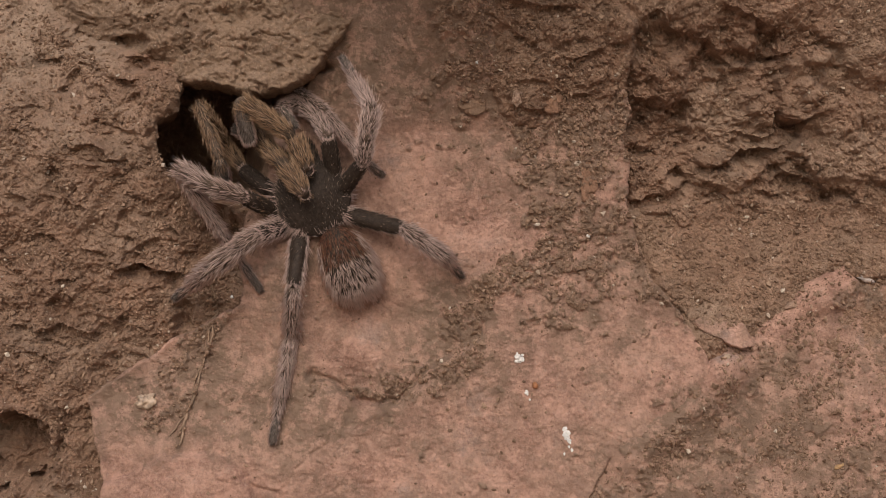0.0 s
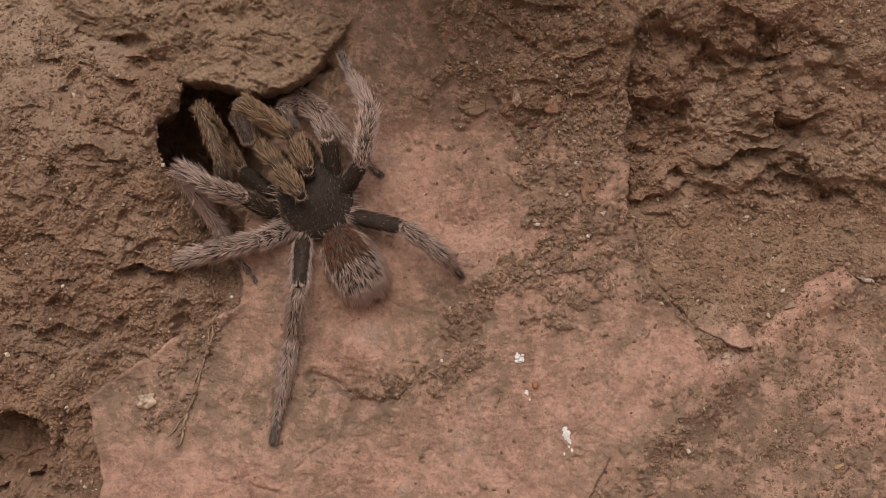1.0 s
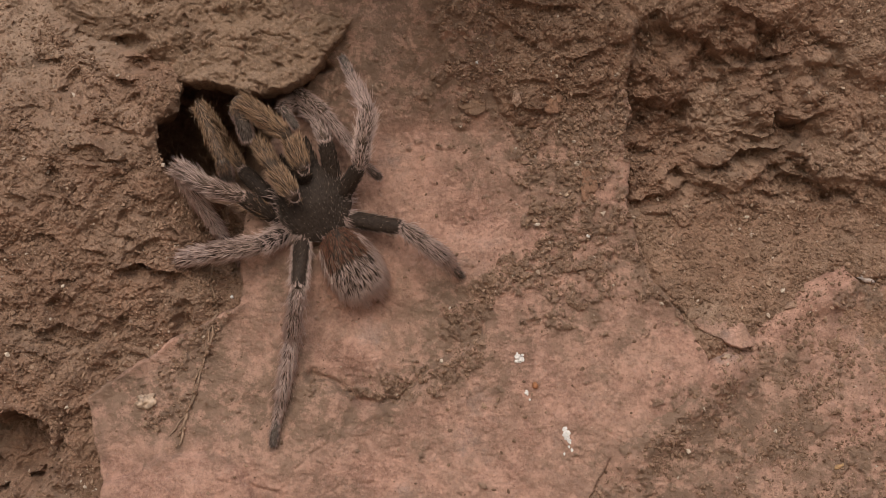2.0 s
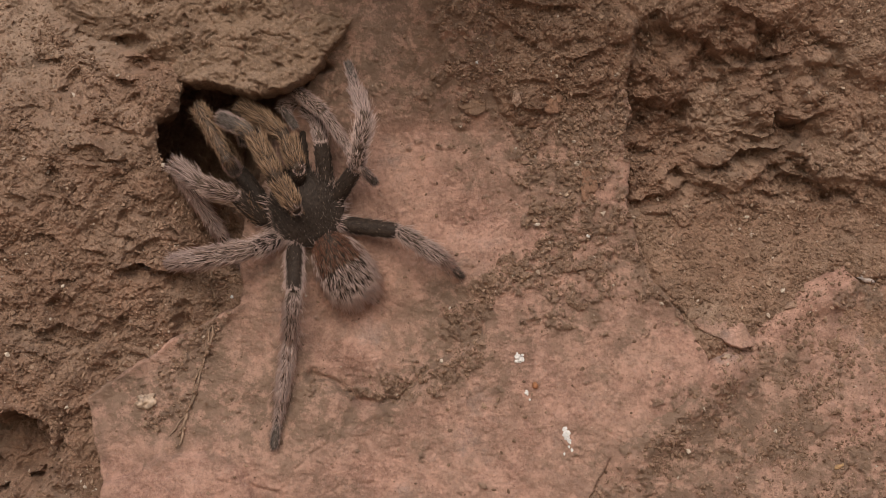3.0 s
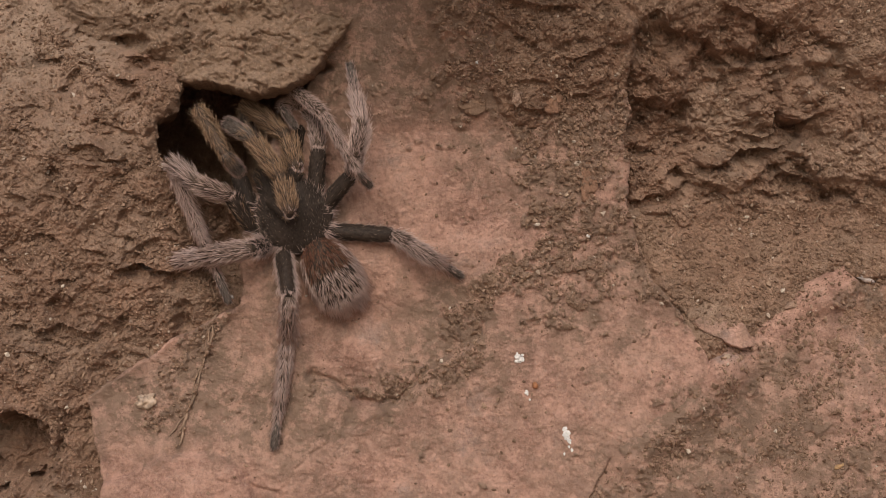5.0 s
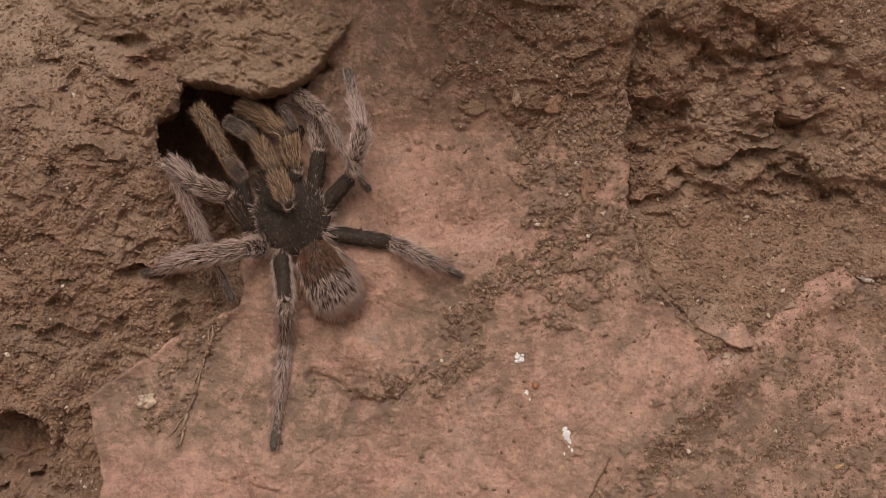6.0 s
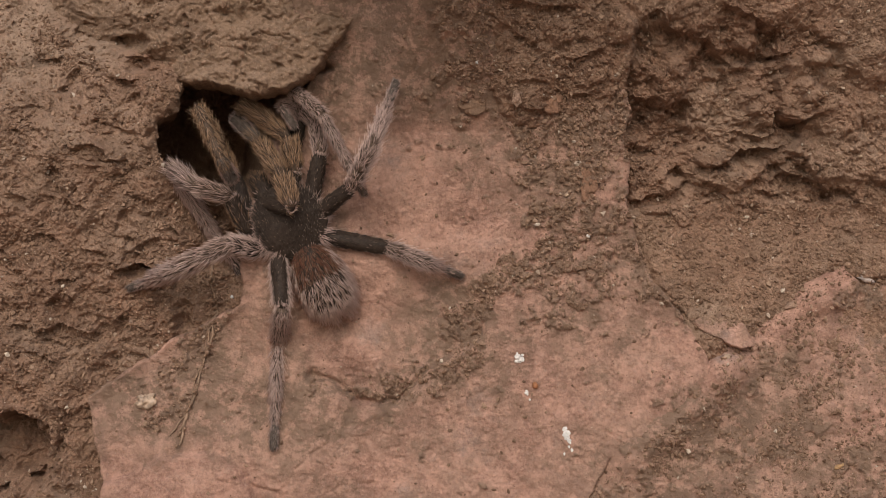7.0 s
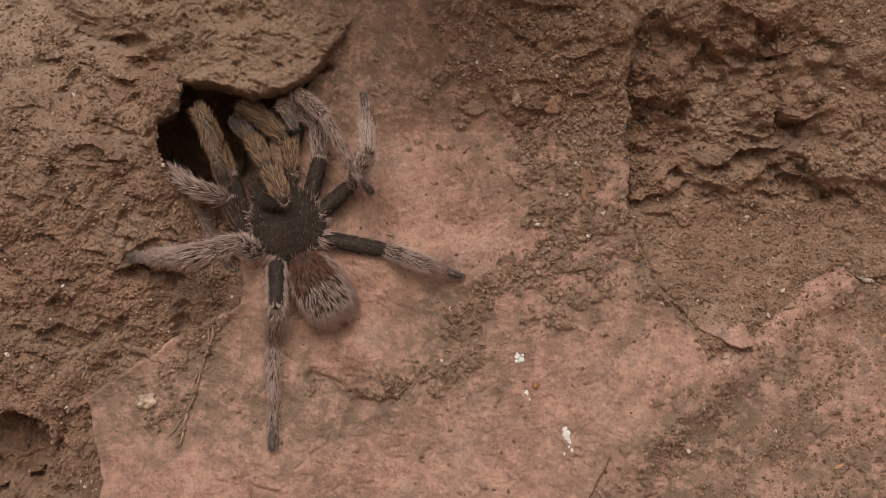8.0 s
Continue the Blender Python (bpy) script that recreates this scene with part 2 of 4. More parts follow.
def slab_height(u, v):
    """The broad red slab: nearly flat, with a scooped scar and broken layers."""
    a, b = u + 12 * fbm(u, v, 60, 14, 4), v + 12 * fbm(u, v, 60, 15, 4)
    h = 10 + 16 * fbm(u, v, 330, 11, 3) + 10 * terrace(fbm(a, b, 170, 12, 4), 7) + 4.6 * fbm(u, v, 44, 13, 5, 0.6) + 2.0 * fbm(u, v, 8, 10, 3, 0.65)
    h += 0.36 * np.clip(235 - v, 0, 500) * (0.95 + 0.85 * smooth(u, 640, 750) - 1.25 * smooth(u, 830, 930)) + 0.07 * np.clip(v - 480, 0, 500)
    d = inside(a, b, SCAR)
    deep = smooth(v, 430, 640) * smooth(u, 525, 610)
    h += -(24 * deep + 1) * smooth(d, -2, 9) + 24 * np.exp(-(((u - 640) / 62) ** 2 + ((v - 622) / 44) ** 2))
    h -= 15 * np.exp(-(line(a, b, [(548, 664), (600, 690), (655, 716), (704, 708), (764, 668)]) / 9) ** 2)
    h -= 5 * np.exp(-(line(a, b, [(400, 800), (440, 850), (490, 862)]) / 3.5) ** 2) + 2 * np.exp(-(line(a, b, [(490, 862), (585, 775), (612, 705)]) / 3) ** 2)
    h += 15 * smooth(inside(a, b, [(190, 850), (300, 800), (410, 800), (450, 855), (480, 1000), (180, 1000)]), -2, 8)
    h += 8 * np.exp(-(line(u, v, [(428, 542), (300, 606), (164, 698), (198, 850), (190, 1000)]) / 12) ** 2)
    h -= 40 * np.exp(-(((u - 572) / 18) ** 2 + ((v - 124) / 7) ** 2))
    h -= 14 * smooth(-u, -740, -570) * smooth(-v, -420, -250)
    clump = smooth(fbm(u, v, 26, 18, 4, 0.6) + 0.75 * crust(u, v), 0.42, 0.72)
    return h + clump * (5.5 + 6 * fbm(u, v, 9, 19, 3, 0.65))


def billow(u, v, size, seed, octaves=4, gain=0.5):
    """Puffy lumps with creases between them."""
    total, amp, out = 0.0, 1.0, 0.0
    for k in range(octaves):
        ca, sa = math.cos(1.1 * k + seed), math.sin(1.1 * k + seed)
        out = out + amp * np.abs(value_noise((u * ca - v * sa) / size + 13 * k, (u * sa + v * ca) / size + 7 * k, seed + k))
        total, amp, size = total + amp, amp * gain, size / 2.1
    return 2 * out / total - 0.9


def clod(u, v):
    """Lumpy, pitted, crumbling soil."""
    a, b = u + 22 * fbm(u, v, 70, 21, 4), v + 22 * fbm(u, v, 70, 22, 4)
    h = 24 * fbm(a, b, 150, 27, 3) + 20 * billow(a, b * 1.2, 90, 23, 3) + 6.5 * billow(a, b, 31, 24, 3)
    h -= 16 * smooth(fbm(a, b * 1.4, 54, 25, 3), 0.24, 0.5) + 5 * smooth(fbm(u, v, 17, 26, 2), 0.3, 0.65)
    grain = fbm(u, v, 300, 30, 2)
    return h + 5.0 * fbm(u, v, 14, 28, 4, 0.7) * (1 + grain) + 3.4 * (1 + grain) * ridged(u, v, 10, 38, 3) + 2.4 * fbm(u, v, 4.6, 29, 2, 0.7)


def bank_height(u, v):
    wu, wv = u + 16 * fbm(u, v, 70, 31, 5, 0.6), v + 16 * fbm(u, v, 70, 32, 5, 0.6)
    rough = clod(u, v)
    left = smooth(inside(wu, wv, LEFT), -6, 30)
    recess = smooth(inside(wu * 0.5 + u * 0.5, wv + 34 * fbm(u, v, 56, 37, 5, 0.6), RECESS) / (1 + 4 * smooth(-v, -130, -30)), -3, 8)
    slope = smooth(inside(wu, wv, SLOPE), -26, 2)
    lower = smooth(inside(wu, wv, LOWER), -22, 14)
    top = np.maximum(smooth(u, 800, 980) * smooth(-v, -290, -90), smooth(u, 1330, 1400) * smooth(-v, -390, -330)) * (1 - recess)
    total = left + recess + slope + lower + top
    held = smooth(total, 0.02, 0.25)
    brow = np.interp(u, [-200, 0, 140, 260, 340, 640], [200, 205, 275, 235, 150, 60]) + 25 * fbm(u, v, 130, 36, 3)
    calm = 1 - 0.35 * smooth(u, 120, 30) * smooth(brow - v, 0, 60)
    h = left * (58 + 0.8 * calm * rough - (0.36 + 0.28 * smooth(-u, -220, -20)) * np.clip(brow - v, -20, 500) - 0.15 * np.clip(v - brow, 0, 330) + 0.05 * np.clip(200 - u, -100, 300))
    h += left * 26 * np.exp(-(line(u, v, [(-20, -80), (80, 40), (180, 104), (290, 142)]) / 50) ** 2)
    h -= left * 26 * np.exp(-(line(u, v, [(432, 540), (300, 604), (162, 696), (196, 850), (190, 1000)]) / 44) ** 2)
    h += recess * (-24 + 1.25 * rough + 0.44 * np.clip(250 - v, 0, 300)) + slope * (-34 + 0.2 * (v - 400) + 0.3 * rough) + lower * (-21 + 0.10 * (v - 620) + 0.45 * rough)
    h += top * (12 + 0.6 * rough + 0.48 * np.clip(235 - v, 0, 500))
    h = held * h / np.maximum(total, 0.02) - 35 * (1 - held)
    h -= 22 * np.exp(-(line(u + 0.3 * (wu - u), v + 0.3 * (wv - v), [(1126, 400), (1158, 500), (1192, 534), (1230, 578), (1276, 664)]) / 5) ** 2) * smooth(fbm(u, v, 40, 63, 3), -0.4, 0.15) * (0.35 + 0.65 * smooth(v, 515, 560))
    for x, y, rx, ry, proud in ((1180, 160, 30, 50, 30), (1420, 114, 26, 17, 26), (1424, 176, 25, 28, 30), (1300, 72, 46, 22, 20), (1262, 278, 34, 17, 24), (1290, 322, 46, 22, 22), (1330, 210, 38, 20, 18),
                                (1480, 215, 40, 52, 20), (1520, 120, 48, 34, 18), (1160, 305, 36, 32, 16), (1130, 130, 20, 24, 14), (1240, 210, 26, 30, 14), (1090, 60, 34, 26, 18), (990, 70, 30, 20, 14), (1035, 140, 34, 22, 14)):
        h += proud * smooth(1.15 - np.hypot((wu - x) / rx, (wv - y) / ry) + 0.35 * fbm(u, v, 20, 39, 3), 0, 0.7)
    for pts, lip, hollow in ((((1112, 60), (1150, 40), (1200, 62), (1242, 82)), 20, 26), (((1238, 100), (1290, 124), (1340, 112), (1396, 92), (1430, 76), (1476, 92)), 24, 42),
                             (((1190, 300), (1240, 306), (1282, 290), (1312, 264), (1385, 262)), 22, 34), (((1384, 296), (1440, 312), (1480, 336), (1560, 342)), 22, 24),
                             (((1376, 204), (1410, 212), (1450, 196)), 26, 22), (((1110, 168), (1160, 184)), 14, 30), (((1108, 346), (1168, 356)), 10, 16),
                             (((1256, 26), (1300, 40), (1352, 62)), 16, 26), (((1300, 232), (1346, 240), (1376, 226)), 14, 20), (((1340, 340), (1400, 330)), 8, 14),
                             (((846, 12), (900, 24), (960, 34), (1010, 30)), 12, 16), (((876, 52), (915, 76), (956, 104)), 8, 14), (((960, 120), (1014, 112), (1060, 96)), 12, 16),
                             (((1000, 168), (1040, 172), (1090, 160)), 8, 12), (((900, 190), (930, 200), (1000, 205)), 8, 8), (((1040, 80), (1080, 90), (1112, 74)), 12, 14)):
        h += ledge(u, v, pts, 0.9 * lip, 0.75 * hollow)
    for pts, lip, hollow in ((((192, 60), (225, 58), (262, 66)), 10, 24), (((228, 104), (262, 108), (306, 100)), 10, 18), (((212, 478), (250, 462), (290, 470), (330, 490)), 14, 30),
                             (((-60, 720), (20, 722), (80, 742)), 16, 60), (((60, 690), (100, 694)), 10, 24), (((200, 560), (260, 580), (330, 556)), 6, 12),
                             (((60, 580), (130, 574), (190, 586)), 10, 16), (((-20, 604), (40, 610), (110, 640)), 10, 18), (((320, 150), (330, 170), (345, 172)), 6, 12),
                             (((210, 145), (240, 152), (272, 146)), 10, 14), (((110, 8), (150, 12), (180, 6)), 10, 12), (((300, 24), (330, 30), (352, 24)), 6, 10),
                             (((60, 108), (90, 100), (110, 88)), 8, 14), (((96, 540), (130, 535), (180, 548)), 8, 10)):
        h += ledge(u, v, pts, lip, hollow, 15.0)
    for x, y, rx, ry, deep in ((14, 800, 104, 78, 115), (228, 74, 34, 18, 18), (252, 118, 24, 14, 14), (160, 88, 12, 12, 12), (68, 104, 16, 14, 14), (258, 482, 46, 18, 24),
                               (146, 350, 10, 20, 12), (234, 428, 12, 10, 14), (96, 612, 30, 12, 12), (1130, 220, 24, 32, 20), (1290, 108, 60, 16, 22), (1330, 280, 46, 12, 16),
                               (572, 124, 18, 9, 50), (940, 92, 10, 6, 8)):
        h += pit(u, v, x, y, rx, ry, deep)
    h -= 52 * smooth(u, 285, 400) * smooth(v, 285, 350) * (1 - smooth(v, 450, 560)) * left
    burrow = inside(u + 6 * fbm(u, v, 24, 33, 3), v + 6 * fbm(u, v, 24, 34, 3), shift(HOLE, 52))
    h -= 270 * smooth(burrow, -1, 6) + 14 * np.exp(-(np.clip(-burrow, 0, None) / 9) ** 2)
    return h + 1.6 * fbm(u, v, 4, 35, 2, 0.7)


def boulder_height(u, v):
    h = 92 - 0.24 * (140 - v) - 0.05 * np.clip(u - 380, 0, 400) - 0.5 * np.clip(300 - u, 0, 400) + 15 * fbm(u, v, 130, 41, 4)
    a, b = u + 14 * fbm(u, v, 50, 43, 4), v + 14 * fbm(u, v, 50, 44, 4)
    h += 14 * terrace(fbm(a + 0.4 * b, b * 1.7, 80, 42, 4), 6) + 7 * ridged(a * 0.8 + b * 0.3, b * 1.4, 52, 45, 4) - 9 * smooth(fbm(a, b * 1.6, 26, 48, 3), 0.22, 0.5)
    f1, f2, own = cells(a, b * 1.35, 30, 64)
    h += 3.5 * (own - 0.5) - 2.4 * (1 - smooth(f2 - f1, 0.0, 0.12))
    h += pit(u, v, 244, 82, 37, 17, 40) + pit(u, v, 270, 122, 27, 13, 32) + pit(u, v, 178, 98, 13, 12, 14)
    h -= 60 * np.exp(-(line(u, v, [(-60, -160), (-20, -40), (80, 40), (180, 104), (290, 142)]) / 46) ** 2)
    return h + 5.5 * fbm(u, v, 11, 46, 4, 0.65) + 2.2 * fbm(u, v, 4.5, 47, 2)


def lower_height(u, v):
    h = -14 + 14 * fbm(u, v, 240, 51, 4) + 8 * terrace(fbm(u, v, 120, 54, 4), 5) + 5 * fbm(u, v, 50, 52, 5) + 1.8 * fbm(u, v, 9, 53, 3, 0.65)
    ridge = line(u, v, [(1268, 668), (1330, 628), (1400, 570), (1505, 492)])
    h += 0.10 * (v - 620) + 35 * np.exp(-(line(u, v, [(1270, 672), (1190, 742), (1120, 795)]) / 46) ** 2)
    h += smooth(fbm(u, v, 34, 59, 4, 0.6), 0.05, 0.35) * (5 + 4 * fbm(u, v, 9, 60, 3, 0.65))
    return h + 12 * np.exp(-((ridge + 16 * fbm(u, v, 40, 55, 5, 0.6)) / 30) ** 2) + 16 * np.exp(-(((u - 1450) / 46) ** 2 + ((v - 530) / 26) ** 2)) + 12 * np.exp(-(((u - 1560) / 60) ** 2 + ((v - 760) / 70) ** 2))


# ---- mesh builders ----
def mesh_from(name, co, faces, mats, attrs=None, slots=None, smooth_faces=True):
    """A mesh from arrays; faces is a list of index arrays, each n by 3 or n by 4."""
    me = bpy.data.meshes.new(name)
    me.vertices.add(len(co))
    me.vertices.foreach_set("co", np.asarray(co, np.float32).ravel())
    sizes = np.concatenate([np.full(len(f), f.shape[1]) for f in faces])
    loops = np.concatenate([f.ravel() for f in faces]).astype(np.int32)
    me.loops.add(len(loops))
    me.loops.foreach_set("vertex_index", loops)
    me.polygons.add(len(sizes))
    me.polygons.foreach_set("loop_start", np.concatenate([[0], np.cumsum(sizes)[:-1]]).astype(np.int32))
    me.polygons.foreach_set("use_smooth", np.full(len(sizes), smooth_faces))
    for m in mats:
        me.materials.append(m)
    if slots is not None:
        me.polygons.foreach_set("material_index", np.asarray(slots, np.int32))
    for key, values in (attrs or {}).items():
        me.attributes.new(key, "FLOAT", "POINT").data.foreach_set("value", np.asarray(values, np.float32).ravel())
    me.update(calc_edges=True)
    me.validate()
    return me


def sheet(name, u0, u1, v0, v1, step, height, mat, keep=None, dust=None, sag=0.0, shaft=(0.0, 0.0), ref=-80.0, crisp=False):
    """Part of the wall grid raised to a height, with the lumps sagging downwards a little."""
    us, vs = np.arange(u0, u1 + step, step, dtype=np.float32), np.arange(v0, v1 + step, step, dtype=np.float32)
    u, v = np.meshgrid(us, vs)
    h = height(u, v)
    low = h
    if sag:
        for axis in (0, 1):
            for _ in range(3):
                low = (np.roll(low, 9, axis) + low + np.roll(low, -9, axis)) / 3
    deep = np.clip(ref - h, 0, None)
    if crisp:
        deep = deep * smooth(inside(u, v, shift(HOLE, 52)), -8, -4)
    gu, gv = u, v
    u, v = u + shaft[0] * deep, v + shaft[1] * deep
    co = np.stack([(u - MID[0]) * UNIT, -h * UNIT, HIGH - (v + sag * np.clip(h - low, -20, 20) - MID[1]) * UNIT], -1).reshape(-1, 3)
    i = np.arange(u.size).reshape(u.shape)
    quads = np.stack([i[:-1, :-1], i[1:, :-1], i[1:, 1:], i[:-1, 1:]], -1).reshape(-1, 4)
    u, v = gu, gv
    attrs = {"dust": dust(u, v).ravel() if dust else np.zeros(u.size)}
    if keep is not None:
        k = keep(u, v).ravel()
        quads = quads[k[quads].any(1)]
        used = np.unique(quads)
        back = np.zeros(u.size, int)
        back[used] = np.arange(len(used))
        co, quads, attrs = co[used], back[quads], {"dust": attrs["dust"][used]}
    return mesh_from(name, co, [quads], [mat], attrs, None, not crisp)


def shift(pts, w):
    """The outline at height w of the wall grid, drawn in towards the middle of the grid."""
    k = (EYE - w * UNIT) / EYE
    return [(MID[0] + (x - MID[0]) * k, MID[1] + (y - MID[1]) * k) for x, y in pts]


def stone(name, outline, height, mat, step, label, dust, drop=70.0, edge=8.0, wob=9.0, category="rock", shaft=(0.0, 0.0), ref=0.0):
    """A stone bedded in the bank: its face, rounded over an uneven edge to sides that run back into the soil."""
    xs, ys = [p[0] for p in outline], [p[1] for p in outline]

    def rim(u, v):
        return inside(u + wob * fbm(u, v, 42, 61, 5, 0.6), v + wob * fbm(u, v, 42, 62, 5, 0.6), outline)

    def face(u, v):
        d = rim(u, v)
        t = np.clip(d / edge, 0, 1)
        return height(u, v) - (1 - np.sqrt(1 - (1 - t) ** 2)) * edge * 0.9 - np.where(d < 0, np.clip(-d * 12, 0, drop), 0)

    me = sheet(name, min(xs) - 12, max(xs) + 12, min(ys) - 12, max(ys) + 12, step, face, mat, lambda u, v: rim(u, v) > -9, dust, 0.0, shaft, ref)
    return tagged(new(name, me), label, category)


# ---- the bank and its stones ----
def slab_dust_and_shade(u, v):
    d = 0.5 + 0.8 * fbm(u, v, 140, 71, 5) + 0.7 * fbm(u, v, 34, 72, 5, 0.65)
    # browner towards the top: dust, plus the overhang's shade painted in the dust tone
    d += 0.95 * smooth(-v, -290, -60) + 0.35 * crust(u, v) + 0.8 * smooth(fbm(u, v, 26, 18, 4, 0.6) + 0.75 * crust(u, v), 0.42, 0.72) + 0.15 * smooth(inside(u, v, SCAR), -10, 40) * smooth(v, 440, 560)
    d += 0.75 * np.exp(-(((u - 300) / 130) ** 2 + ((v - 690) / 110) ** 2)) + 0.35 * np.exp(-(((u - 620) / 150) ** 2 + ((v - 740) / 60) ** 2))
    # bare pink patches; those around the tarantula are painted lighter to offset its shadow
    for x, y, rx, ry in ((1215, 655, 70, 60), (350, 845, 110, 50), (320, 850, 110, 44), (740, 380, 90, 70), (790, 330, 130, 90), (690, 340, 70, 90), (700, 430, 110, 70), (640, 520, 90, 70), (640, 630, 50, 30), (620, 830, 160, 50)):
        d -= 0.55 * np.exp(-((u - x) / rx) ** 2 - ((v - y) / ry) ** 2)
    # paler line on the upper left edge: its lit rim put into the colour
    d -= 0.9 * np.exp(-(line(u, v, [(200, 668), (262, 634), (300, 606), (395, 552)]) / 8) ** 2)
    return np.clip(d, 0, 1)


def bank_tone(u, v):
    # second tone in random patches, with more of it, paler, towards the top left
    return np.clip(0.25 + 0.9 * fbm(u, v, 90, 73, 5) + 0.9 * smooth(-u, -330, -60) * smooth(-v, -260, -40), 0, 1)


def build_bank():
    fine = sheet("earth_bank", -90, 1660, -70, 952, 1.7, bank_height, EARTH, None, bank_tone, 0.22, (-0.25, -0.02), 70.0, True)
    tagged(new("earth_bank", fine), "steep bank of dry brown crumbling earth with a burrow", "earth bank", kind="structure")
    # the brow jutting out above the view is added, unseen, to shade the slab's top
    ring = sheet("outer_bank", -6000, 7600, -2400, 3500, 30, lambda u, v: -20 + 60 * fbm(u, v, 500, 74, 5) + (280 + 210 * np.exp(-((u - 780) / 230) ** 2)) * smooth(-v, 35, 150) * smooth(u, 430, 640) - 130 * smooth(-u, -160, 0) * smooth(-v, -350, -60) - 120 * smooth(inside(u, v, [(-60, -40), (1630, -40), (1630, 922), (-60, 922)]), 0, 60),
                 EARTH, lambda u, v: inside(u, v, [(-60, -40), (1630, -40), (1630, 922), (-60, 922)]) < 30, bank_tone)
    tagged(new("outer_bank", ring), "rest of the dry brown earth bank, with an added unseen brow that shades the slab", "earth bank", kind="structure")
    s, top, side = 60.0, HIGH + (2400 + MID[1]) * UNIT, (6000 + MID[0]) * UNIT
    back = 0.012
    hill = [(-s, back, 0), (-side, back, 0), (side, back, 0), (s, back, 0), (-s, back, top), (-side, back, top), (side, back, top), (s, back, top), (-s, s, top + 6), (s, s, top + 6), (-s, s, 0), (s, s, 0)]
    mass = mesh_from("upper_bank", hill, [np.array([[0, 1, 5, 4], [2, 3, 7, 6], [10, 11, 9, 8], [0, 4, 8, 10], [3, 11, 9, 7]]), np.array([[4, 5, 8], [5, 6, 8], [6, 9, 8], [6, 7, 9]])], [EARTH], {"dust": [0.5] * 12})
    mass.polygons.foreach_set("use_smooth", np.zeros(len(mass.polygons), bool))
    tagged(new("upper_bank", mass), "brown earth hillside behind the bank", "earth bank", kind="structure")
    ground = mesh_from("ground", [(-s, -s, 0), (s, -s, 0), (s, s, 0), (-s, s, 0)], [np.array([[0, 1, 2, 3]])], [EARTH], {"dust": [0.5] * 4})
    tagged(new("ground", ground), "dry bare brown soil at the foot of the bank", "ground", kind="structure")
    stone("sandstone_slab", SLABLINE, slab_height, SLAB, 1.8, "broad flat reddish sandstone slab dusted with brown soil", slab_dust_and_shade, 60, 6)
    stone("sandstone_block", LOWER, lower_height, SLAB, 2.2, "reddish sandstone block half covered by loose brown soil",
          lambda u, v: np.clip(0.75 + 0.9 * fbm(u, v, 110, 75, 5) + 0.6 * smooth(fbm(u, v, 34, 59, 4, 0.6), 0.05, 0.35) - 0.9 * np.exp(-((u - 1560) / 55) ** 2 - ((v - 770) / 60) ** 2) - 0.7 * np.exp(-((u - 1370) / 30) ** 2 - ((v - 830) / 24) ** 2) - 0.5 * np.exp(-((u - 1430) / 34) ** 2 - ((v - 665) / 24) ** 2) - 1.3 * np.exp(-(line(u, v, [(1240, 655), (1316, 612), (1380, 556), (1430, 512), (1500, 482)]) / 24) ** 2), 0, 1), 50, 10)
    stone("boulder", shift(BOULDERLINE, 112), boulder_height, BOULDER, 1.7, "rough grey-brown boulder overhanging the burrow", lambda u, v: np.clip(-0.1 + 0.9 * fbm(u, v, 120, 76, 4), 0, 1), 190, 9, 12, shaft=(-0.4, -0.3), ref=30.0)


build_bank()


def surface(u, v):
    """The height of whatever lies uppermost there."""
    h = np.maximum(bank_height(u, v), np.where(inside(u, v, SLABLINE) > 3, slab_height(u, v), -999))
    h = np.maximum(h, np.where(inside(u, v, LOWER) > 3, lower_height(u, v), -999))
    return np.maximum(h, np.where(inside(u, v, shift(BOULDERLINE, 112)) > 10, boulder_height(u, v), -999))


def pebble_shape():
    bm = bmesh.new()
    bmesh.ops.create_icosphere(bm, subdivisions=1, radius=1.0)
    co, tri = np.array([v.co for v in bm.verts]), np.array([[v.index for v in f.verts] for f in bm.faces])
    bm.free()
    return co, tri


